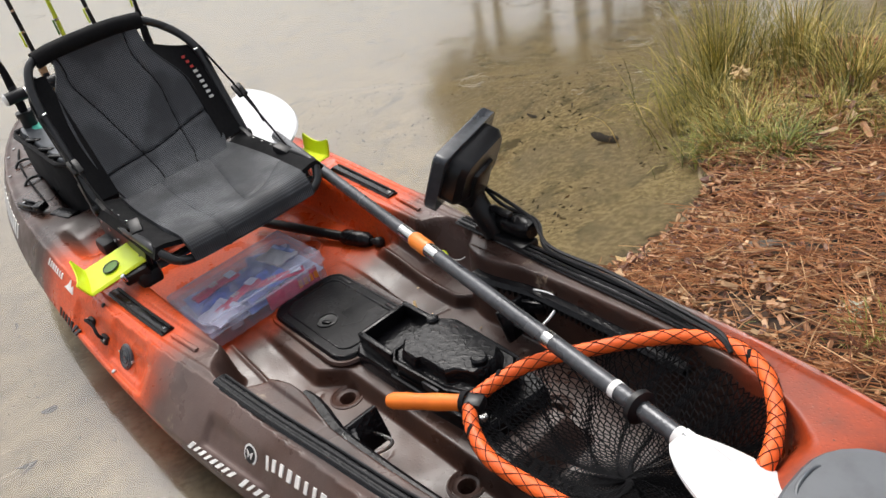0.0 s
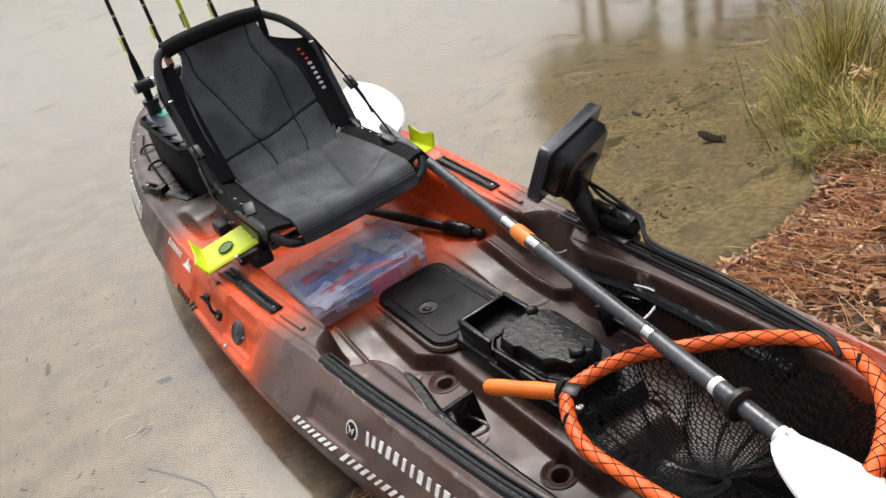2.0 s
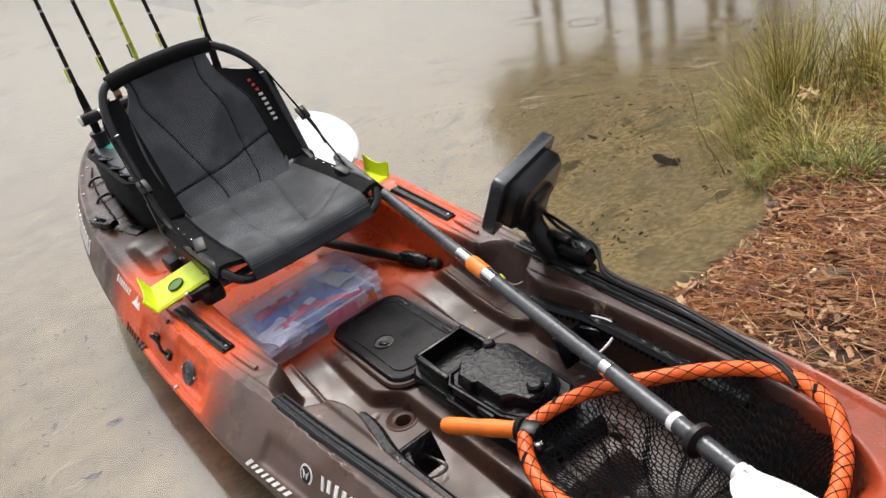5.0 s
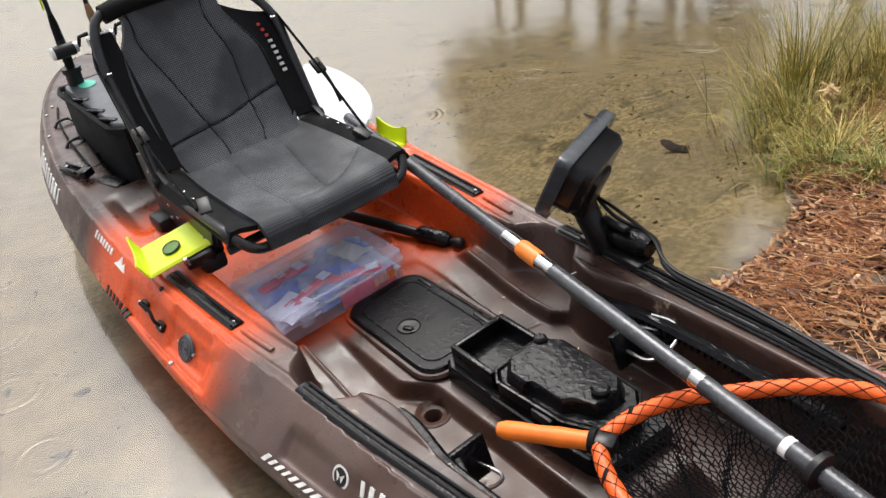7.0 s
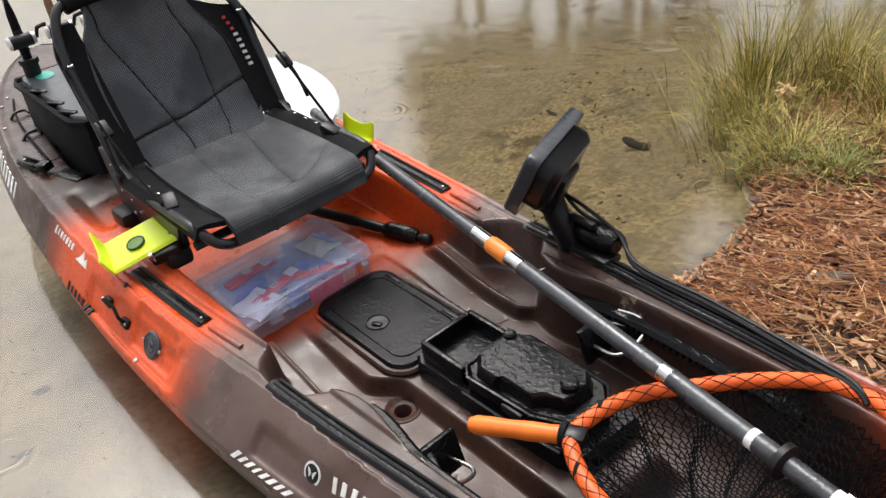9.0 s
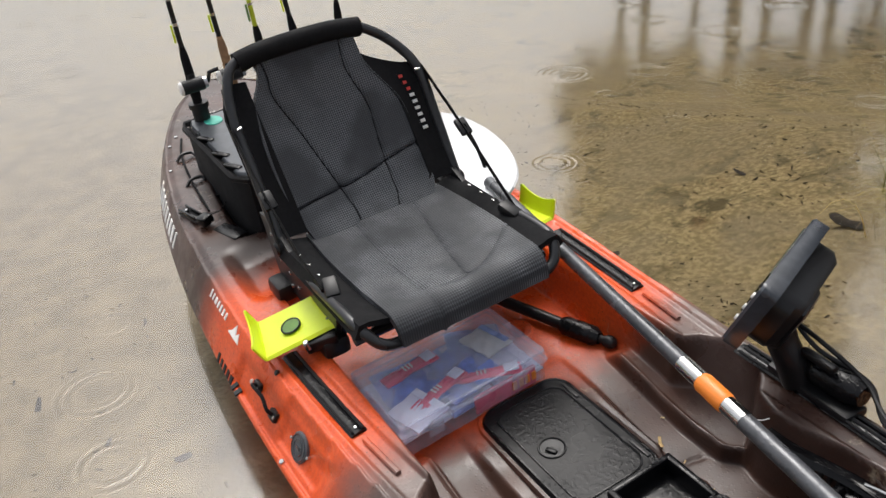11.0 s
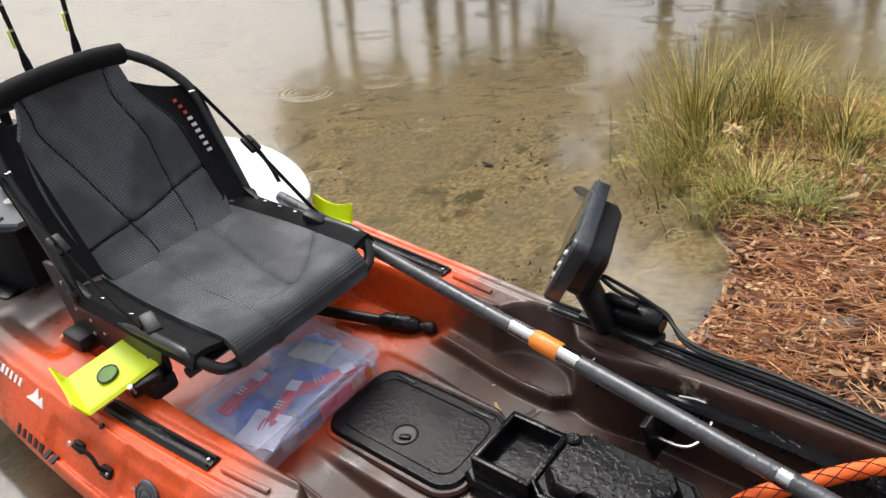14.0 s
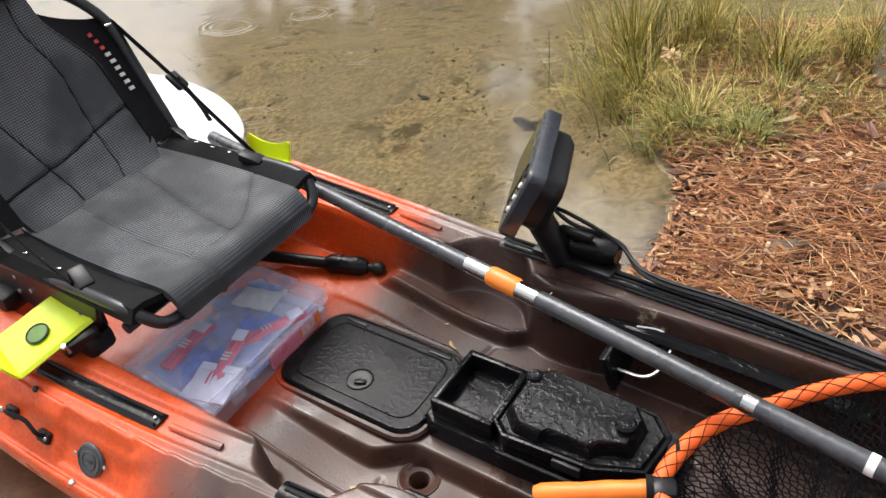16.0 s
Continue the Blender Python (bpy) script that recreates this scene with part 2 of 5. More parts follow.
YELLOW = plain("fluorescent_yellow_plastic", (0.72, 0.86, 0.02), 0.38, vary=0.08, scale=12).m
GREEN_DOT = plain("dark_green_pad", (0.10, 0.22, 0.03), 0.5).m
NAVY = plain("navy_bait_packet", (0.10, 0.19, 0.72), 0.3, vary=0.5, scale=40).m
LILAC = plain("pale_packet", (0.76, 0.77, 0.95), 0.4, vary=0.15).m
SKY_PACK = plain("blue_bait_packet", (0.30, 0.40, 0.85), 0.3, vary=0.4, scale=40).m
PINK = plain("red_packet", (0.85, 0.06, 0.15), 0.35, vary=0.3).m
GREY_HATCH = plain("slate_grey_plastic", (0.075, 0.082, 0.092), 0.35).m
CASE = plain("blue_grey_case", (0.035, 0.040, 0.048), 0.3).m
SCREEN = plain("dark_glass_screen", (0.03, 0.035, 0.015), 0.05, vary=0.1, bump=0).m
LIME = plain("lime_rod_blank", (0.55, 0.62, 0.03), 0.35).m
CORK = plain("cork_grip", (0.35, 0.2, 0.1), 0.8, scale=80).m
TEAL = plain("teal_sticker", (0.05, 0.42, 0.32), 0.5).m
MAROON = plain("maroon_rope", (0.16, 0.03, 0.05), 0.8, scale=80).m
BARK = plain("grey_bark", (0.16, 0.13, 0.10), 0.95, vary=0.5, scale=18, bump=1.0).m
PINE_BARK = plain("brown_pine_bark", (0.07, 0.05, 0.038), 0.95, vary=0.4, scale=8, bump=0.8).m
NEEDLES = leafy("dead_pine_needles", (0.24, 0.092, 0.038), (0.56, 0.25, 0.10), (0.80, 0.53, 0.28)).m
LEAVES = leafy("fallen_leaves", (0.15, 0.055, 0.028), (0.44, 0.22, 0.10), (0.66, 0.44, 0.24), 0.5).m
GRASS = leafy("half_dry_grass", (0.13, 0.135, 0.025), (0.44, 0.37, 0.075), (0.90, 0.66, 0.24)).m
GREEN_GRASS = leafy("green_grass", (0.12, 0.15, 0.03), (0.36, 0.38, 0.08), (0.76, 0.64, 0.28)).m
CROWN = leafy("pine_crown", (0.03, 0.038, 0.014), (0.06, 0.062, 0.024), (0.11, 0.085, 0.04), 0.8).m
TAN_LEAF = plain("tan_leaf", (0.60, 0.42, 0.2), 0.6, scale=50).m
PALE_LICHEN = plain("pale_lichen", (0.55, 0.58, 0.46), 0.8, scale=60).m
SUNK = plain("sunken_leaf", (0.05, 0.04, 0.035), 0.8).m
FLECK = leafy("bed_flecks", (0.05, 0.036, 0.018), (0.13, 0.095, 0.045), (0.40, 0.33, 0.2), 0.8).m


# ---- builders ----
def thing(name, label, category, base=(0, 0, 0), group="", kind="", heel=True):
    ob = new(name)
    ob.empty_display_size = 0.05
    ob.matrix_basis = (HEEL if heel else Matrix()) @ Matrix.Translation(base)
    ob["base"] = list(base)
    return tagged(ob, label, category, group, kind)


def part(name, bm, material, parent=None, label="", smooth=True):
    me = bpy.data.meshes.new(name)
    bm.normal_update()
    for f in bm.faces:
        f.smooth = smooth
    bm.to_mesh(me)
    bm.free()
    me.materials.append(material)
    if smooth:
        me.set_sharp_from_angle(angle=radians(40))
    ob = new(name, me)
    if parent:
        ob.parent = parent
        if parent.type == "EMPTY" and "base" in parent:
            ob.location = -Vector(parent["base"])
    return tagged(ob, label)


def single(name, bm, material, label, category, group="", kind="", heel=True, base=None, smooth=True):
    """A thing of one mesh, its origin at its base."""
    vs = [v.co for v in bm.verts]
    if base is None:
        base = (sum(v.x for v in vs) / len(vs), sum(v.y for v in vs) / len(vs), min(v.z for v in vs))
    bmesh.ops.translate(bm, verts=bm.verts, vec=-Vector(base))
    ob = part(name, bm, material, None, "", smooth)
    ob.matrix_basis = (HEEL if heel else Matrix()) @ Matrix.Translation(base)
    return tagged(ob, label, category, group, kind)


def block(size, m=None, bevel=0.004, seg=2, bm=None):
    bm = bm or bmesh.new()
    made = bmesh.ops.create_cube(bm, size=1.0)["verts"]
    bmesh.ops.scale(bm, vec=size, verts=made)
    if bevel:
        made = bmesh.ops.bevel(bm, geom=list({e for v in made for e in v.link_edges}) + made, offset=bevel, segments=seg, profile=0.5, affect="EDGES")["verts"] + [v for v in made if v.is_valid]
        made = [v for v in set(made) if v.is_valid]
    if m is not None:
        bmesh.ops.transform(bm, matrix=m, verts=made)
    return bm


def smooth_line(pts, steps=6, closed=False):
    p = [Vector(q) for q in pts]
    n = len(p)
    out = []
    for i in range(n if closed else n - 1):
        a, b, c, d = (p[(i + k) % n] if closed else p[min(max(i + k, 0), n - 1)] for k in (-1, 0, 1, 2))
        for s in range(steps):
            t = s / steps
            out.append(0.5 * (2 * b + (c - a) * t + (2 * a - 5 * b + 4 * c - d) * t * t + (3 * b - a - 3 * c + d) * t ** 3))
    if not closed:
        out.append(p[-1])
    return out


def tube(pts, r, seg=8, closed=False, bm=None, flat=1.0, up=None):
    """A tube along points; r: a number or one radius per point."""
    bm = bm or bmesh.new()
    pts = [Vector(p) for p in pts]
    n = len(pts)
    rr = r if isinstance(r, (list, tuple)) else [r] * n
    rings, side = [], None
    for i, p in enumerate(pts):
        a = pts[(i - 1) % n] if closed or i else p
        b = pts[(i + 1) % n] if closed or i < n - 1 else p
        d = (b - a).normalized()
        if up is not None:
            side = d.cross(Vector(up)).normalized()
        elif side is None:
            side = d.orthogonal().normalized()
        else:
            side = (side - d * side.dot(d)).normalized()
        w = d.cross(side)
        rings.append([bm.verts.new(p + (side * math.cos(t) + w * math.sin(t) * flat) * rr[i]) for t in (2 * math.pi * s / seg for s in range(seg))])
    for i in range(n if closed else n - 1):
        a, b = rings[i], rings[(i + 1) % n]
        for s in range(seg):
            bm.faces.new((a[s], a[(s + 1) % seg], b[(s + 1) % seg], b[s]))
    if not closed:
        bm.faces.new(rings[0][::-1])
        bm.faces.new(rings[-1])
    return bm


def slab(outline, z0, z1, m=None, bevel=0.003, bm=None, top_scale=1.0):
    """A plate with the given outline, extruded and with its edges eased."""
    bm = bm or bmesh.new()
    c = sum((Vector((x, y)) for x, y in outline), Vector((0, 0))) / len(outline)
    levels = [(z0, 1.0, 0.0), (z1 - bevel, top_scale, 0.0), (z1, top_scale, bevel)] if bevel else [(z0, 1.0, 0), (z1, top_scale, 0)]
    rings = []
    for z, s, inset in levels:
        ring = []
        for x, y in outline:
            d = Vector((x, y)) - c
            q = c + d * s - (d.normalized() * inset if inset else Vector((0, 0)))
            v = Vector((q.x, q.y, z))
            ring.append(bm.verts.new(m @ v if m is not None else v))
        rings.append(ring)
    n = len(outline)
    for a, b in zip(rings, rings[1:]):
        for i in range(n):
            bm.faces.new((a[i], a[(i + 1) % n], b[(i + 1) % n], b[i]))
    bm.faces.new(rings[0][::-1])
    bm.faces.new(rings[-1])
    return bm


def rounded(w, h, r, seg=6):
    out = []
    for cx, cy, a0 in ((w / 2 - r, h / 2 - r, 0), (-w / 2 + r, h / 2 - r, 90), (-w / 2 + r, -h / 2 + r, 180), (w / 2 - r, -h / 2 + r, 270)):
        for i in range(seg + 1):
            a = radians(a0 + 90 * i / seg)
            out.append((cx + r * math.cos(a), cy + r * math.sin(a)))
    return out


def disc(r, seg=24):
    return [(r * math.cos(2 * math.pi * i / seg), r * math.sin(2 * math.pi * i / seg)) for i in range(seg)]


def sheet(f, nu, nv, thick, bm=None):
    """A cloth or shell: the surface f(u, v) with its thickness below it."""
    bm = bm or bmesh.new()
    top = [[Vector(f(i / nu, j / nv)) for j in range(nv + 1)] for i in range(nu + 1)]
    a, b = [], []
    for i in range(nu + 1):
        ra, rb = [], []
        for j in range(nv + 1):
            du = top[min(i + 1, nu)][j] - top[max(i - 1, 0)][j]
            dv = top[i][min(j + 1, nv)] - top[i][max(j - 1, 0)]
            n = du.cross(dv).normalized()
            ra.append(bm.verts.new(top[i][j]))
            rb.append(bm.verts.new(top[i][j] - n * thick))
        a.append(ra)
        b.append(rb)
    for i in range(nu):
        for j in range(nv):
            bm.faces.new((a[i][j], a[i + 1][j], a[i + 1][j + 1], a[i][j + 1]))
            bm.faces.new((b[i][j], b[i][j + 1], b[i + 1][j + 1], b[i + 1][j]))
    for i in range(nu):
        bm.faces.new((a[i][0], b[i][0], b[i + 1][0], a[i + 1][0]))
        bm.faces.new((a[i][nv], a[i + 1][nv], b[i + 1][nv], b[i][nv]))
    for j in range(nv):
        bm.faces.new((a[0][j], a[0][j + 1], b[0][j + 1], b[0][j]))
        bm.faces.new((a[nu][j], b[nu][j], b[nu][j + 1], a[nu][j + 1]))
    return bm


def lathe(profile, m, seg=28):
    """A shell turned round z from (radius, height) pairs."""
    bm = bmesh.new()
    rings = [[bm.verts.new(m @ Vector((r * math.cos(2 * math.pi * i / seg), r * math.sin(2 * math.pi * i / seg), z))) for i in range(seg)] for r, z in profile]
    for p, q in zip(rings, rings[1:]):
        for i in range(seg):
            bm.faces.new((p[i], p[(i + 1) % seg], q[(i + 1) % seg], q[i]))
    return bm


def frame_to(origin, x_axis, normal):
    """Axes at a place: x along x_axis, z along the normal."""
    z = Vector(normal).normalized()
    x = Vector(x_axis)
    x = (x - z * x.dot(z)).normalized()
    y = z.cross(x)
    m = Matrix((x, y, z)).transposed().to_4x4()
    m.translation = Vector(origin)
    return m


def at(x, keys):
    """Smooth reading of a table of (x, value)."""
    if x <= keys[0][0]:
        return keys[0][1]
    for i in range(len(keys) - 1):
        (a, va), (b, vb) = keys[i], keys[i + 1]
        if x <= b:
            t = (x - a) / (b - a)
            sa = (vb - va) / (b - a)
            ma = sa if i == 0 else 0.5 * (sa + (va - keys[i - 1][1]) / (a - keys[i - 1][0]))
            mb = sa if i == len(keys) - 2 else 0.5 * (sa + (keys[i + 2][1] - vb) / (keys[i + 2][0] - b))
            h = b - a
            return (2 * t**3 - 3 * t**2 + 1) * va + (t**3 - 2 * t**2 + t) * h * ma + (3 * t**2 - 2 * t**3) * vb + (t**3 - t**2) * h * mb
    return keys[-1][1]


def step(a, b, x):
    t = min(max((x - a) / (b - a), 0.0), 1.0)
    return t * t * (3 - 2 * t)


# ---- ground and water ----
SHORE = [(-60, 14.0), (-12, 4.0), (-3, 0.9), (-1.2, 0.5), (-0.45, 0.4), (0.3, 0.40), (0.63, 0.39), (0.96, 0.40), (1.25, 0.31), (1.5, 0.11), (1.8, -0.15), (2.1, -0.36), (2.45, -0.1), (2.8, 0.45), (3.4, 1.1), (8, 3.5), (60, 20.0)]


def land(x, y):
    """Metres inland of the waterline; under water it is negative."""
    near = x - at(y, SHORE) + 0.05 * noise.noise((x * 2.6, y * 2.6, 5.0)) + 0.035 * noise.noise((x * 8, y * 8, 2.0))
    far = 0.0
    if y > 4:
        far = max(0.0, math.hypot(x, y) - 13.0)
    return max(near, far) if far > 0 else near


def ground_z(x, y):
    d = land(x, y)
    n = noise.noise((x * 2.1, y * 2.1, 0.3)) * 0.035 + noise.noise((x * 9, y * 9, 1.7)) * 0.008
    if d > 0:
        return 0.10 * (1 - math.exp(-d / 0.4)) + n * min(1.0, d * 4) + min(d, 12.0) * 0.02
    return max(-0.9, d * 0.20) + n * min(1.0, -d * 3) * 0.6


def grid_lines(lo, hi, fine_lo, fine_hi, fine, grow=1.25):
    out, v, s = [], fine_lo, fine
    while v < fine_hi:
        out.append(v)
        v += fine
    while v < hi:
        out.append(v)
        s *= grow
        v += s
    out.append(hi)
    v, s = fine_lo, fine
    while v > lo:
        s *= grow
        v -= s
        out.insert(0, max(v, lo))
    return out


gx, gy = grid_lines(-900, 900, -2.5, 2.6, 0.035), grid_lines(-900, 900, -1.6, 3.2, 0.035)
bm = bmesh.new()
rows = [[bm.verts.new((x, y, ground_z(x, y))) for y in gy] for x in gx]
for i in range(len(gx) - 1):
    for j in range(len(gy) - 1):
        bm.faces.new((rows[i][j], rows[i + 1][j], rows[i + 1][j + 1], rows[i][j + 1]))
ground = tagged(part("ground", bm, GROUND), "sandy lake bed rising to a bank of dark leaf mould", "ground", kind="structure")

bm = bmesh.new()
wx, wy = grid_lines(-890, 890, -3, 3, 0.5), grid_lines(-890, 890, -3, 4, 0.5)
rows = [[bm.verts.new((x, y, 0.0)) for y in wy] for x in wx]
for i in range(len(wx) - 1):
    for j in range(len(wy) - 1):
        bm.faces.new((rows[i][j], rows[i + 1][j], rows[i + 1][j + 1], rows[i][j + 1]))
water = tagged(part("water", bm, WATER), "clear shallow lake water pocked by rain rings", "water", kind="structure")


# ---- kayak ----
BEAM = [(-1.95, 0.03), (-1.85, 0.15), (-1.7, 0.25), (-1.4, 0.36), (-1.0, 0.43), (-0.5, 0.465), (0.0, 0.465), (0.3, 0.445), (0.65, 0.40), (1.0, 0.35), (1.3, 0.275), (1.5, 0.20), (1.75, 0.10), (1.9, 0.02)]
SHOULDER = [(-1.95, 0.015), (-1.85, 0.12), (-1.7, 0.21), (-1.4, 0.31), (-1.0, 0.375), (-0.5, 0.395), (0.0, 0.375), (0.25, 0.352), (0.6, 0.338), (0.97, 0.312), (1.16, 0.28), (1.3, 0.245), (1.46, 0.185), (1.75, 0.085), (1.9, 0.01)]
SHEER = [(-1.95, 0.35), (-1.4, 0.315), (-0.9, 0.295), (-0.4, 0.272), (0.0, 0.268), (0.5, 0.28), (0.97, 0.305), (1.3, 0.335), (1.6, 0.375), (1.9, 0.43)]
KEEL = [(-1.95, 0.12), (-1.6, -0.04), (-1.0, -0.10), (0.0, -0.12), (0.8, -0.10), (1.3, -0.03), (1.6, 0.08), (1.9, 0.34)]
INNER = [(-0.62, 0.285), (0.15, 0.282), (0.165, 0.282), (0.2, 0.322), (0.33, 0.318), (0.375, 0.268), (0.6, 0.270), (0.92, 0.252), (1.08, 0.228), (1.18, 0.195), (1.26, 0.14)]


SCUPPERS = ((0.357, 0.128), (0.737, 0.121), (-0.178, 0.133))


def floor_z(x, y):
    ay = abs(y)
    z = 0.150 - 0.045 * step(0.0, 0.28, x) - 0.01 * step(0.4, 0.8, x)
    # raised middle for the hatch and the console
    half = 0.155 - 0.045 * step(0.26, 0.34, x)
    ridge = step(half, half - 0.02, ay) * step(-0.06, -0.02, x) * step(0.86, 0.80, x)
    z += (0.155 - z) * ridge * 0.8
    # bench along each wall, with a lip on it
    edge = 0.222 + 0.024 * step(0.33, 0.37, x)
    z += 0.030 * step(edge - 0.006, edge + 0.006, ay) * step(0.01, 0.06, x)
    z += 0.005 * step(edge + 0.002, edge + 0.006, ay) * step(edge + 0.014, edge + 0.010, ay) * step(0.03, 0.07, x)
    # shallow moulded panel lines
    for lx in (0.30, 0.56):
        z -= 0.003 * step(0.008, 0.003, abs(x - lx - 0.25 * (ay - 0.16))) * step(0.15, 0.17, ay) * step(0.215, 0.205, ay)
    for sx, sy in SCUPPERS:
        z -= 0.12 * step(0.026, 0.021, math.hypot(x - sx, ay - sy))
    return z


def deck_z(x, y):
    ay, zg = abs(y), at(x, SHEER)
    s, b = at(x, SHOULDER), at(x, BEAM)
    if ay > s:
        t = min(1.0, (ay - s) / max(b - s, 1e-4))
        z = zg - 0.10 * (0.75 * t + 0.25 * t * t) * min(1.0, (b - s) / 0.05)
        # pocket for the round badge and the carry cord
        pocket = step(-0.42, -0.39, x) * step(0.05, 0.0, x) * step(0.25, 0.4, t) * step(0.95, 0.8, t)
        z -= 0.018 * pocket
        pocket = step(-0.19, -0.17, x) * step(0.01, -0.02, x) * step(0.0, 0.2, t) * step(0.8, 0.6, t)
        z -= 0.014 * pocket
        pocket = step(0.30, 0.32, x) * step(0.56, 0.5, x) * step(0.35, 0.5, t) * step(0.9, 0.75, t)
        z -= 0.012 * pocket
    else:
        z = zg - 0.006 * step(s - 0.025, s, ay)
        # shallow channel in which the tracks lie
        z -= 0.006 * step(s - 0.075, s - 0.068, ay) * step(s - 0.016, s - 0.024, ay) * step(-0.35, -0.33, x) * step(0.96, 0.93, x)
        # bow deck crowned a little
        if x > 1.0:
            z += 0.03 * step(1.0, 1.5, x) * (1 - (ay / s) ** 2) * step(1.2, 1.4, x)
        # stern well behind the seat
        well = step(-0.80, -0.84, x) * step(-1.66, -1.6, x) * step(s - 0.11, s - 0.13, ay)
        z -= 0.05 * well
        scoop = step(-0.79, -0.70, x) * step(-0.50, -0.60, x) * step(s - 0.04, s - 0.09, ay)
        z -= 0.03 * scoop
    if -0.66 < x < 1.3:
        ci = at(x, INNER)
        inside = step(ci, ci - 0.022, ay) * step(-0.62, -0.58, x) * step(1.27, 1.14 - 0.08 * (1 - ay / 0.3), x)
        z = z + (floor_z(x, y) - z) * inside
    return z


def hull_mesh():
    nx, ny, nb = 760, 260, 10
    xs = np.linspace(-1.95, 1.9, nx)
    verts, faces = [], []
    for x in xs:
        b = at(x, BEAM)
        for j in range(ny + 1):
            y = b * (2 * j / ny - 1)
            verts.append((x, y, deck_z(x, y)))
    for i in range(nx - 1):
        for j in range(ny):
            a = i * (ny + 1) + j
            faces.append((a, a + ny + 1, a + ny + 2, a + 1))
    base, cols = len(verts), []
    for i, x in enumerate(xs):
        b, keel = at(x, BEAM), at(x, KEEL)
        row = [i * (ny + 1)]
        z0 = deck_z(x, b)
        for k in range(1, 2 * nb):
            t = k / nb - 1
            prof = abs(t) ** 0.33
            row.append(len(verts))
            z = keel + (z0 - keel) * (1 - (1 - abs(t)) ** 0.62) ** 1.25
            verts.append((x, b * math.copysign(prof, t) * (1 + 0.02 * math.sin(math.pi * abs(t))), z))
        row.append(i * (ny + 1) + ny)
        cols.append(row)
    for i in range(nx - 1):
        for k in range(2 * nb):
            faces.append((cols[i][k], cols[i][k + 1], cols[i + 1][k + 1], cols[i + 1][k]))
    me = bpy.data.meshes.new("hull")
    me.from_pydata(verts, [], faces)
    me.polygons.foreach_set("use_smooth", [True] * len(faces))
    me.materials.append(HULL)
    me.update()
    return me


kayak = thing("fishing_kayak", "orange and brown moulded plastic fishing kayak, wet, bow on the bank", "kayak", (0, 0, -0.10))
hull = new("hull", hull_mesh())
hull.parent, hull.location = kayak, (0, 0, 0.10)


def flank(x, t, lift=0.0, side=-1):
    """A frame on the sloping side of the deck: x along the boat, z outwards; t from shoulder 0 to chine 1."""
    s, b = at(x, SHOULDER), at(x, BEAM)

    def spot(xx, tt):
        ss, bb = at(xx, SHOULDER), at(xx, BEAM)
        y = side * (ss + tt * (bb - ss))
        return Vector((xx, y, deck_z(xx, y)))
    p = spot(x, t)
    dx = spot(x + 0.03, t) - spot(x - 0.03, t)
    dt = spot(x, min(t + 0.12, 0.98)) - spot(x, max(t - 0.12, 0.02))
    n = dx.cross(dt) if side > 0 else dt.cross(dx)
    if n.z < 0:
        n = -n
    n.normalize()
    return frame_to(p + n * lift, dx, n)


def deck_line(x0, x1, yf, n=24, lift=0.0):
    return [(x, yf(x), at(x, SHEER) - 0.006 + lift) for x in (x0 + (x1 - x0) * i / n for i in range(n + 1))]


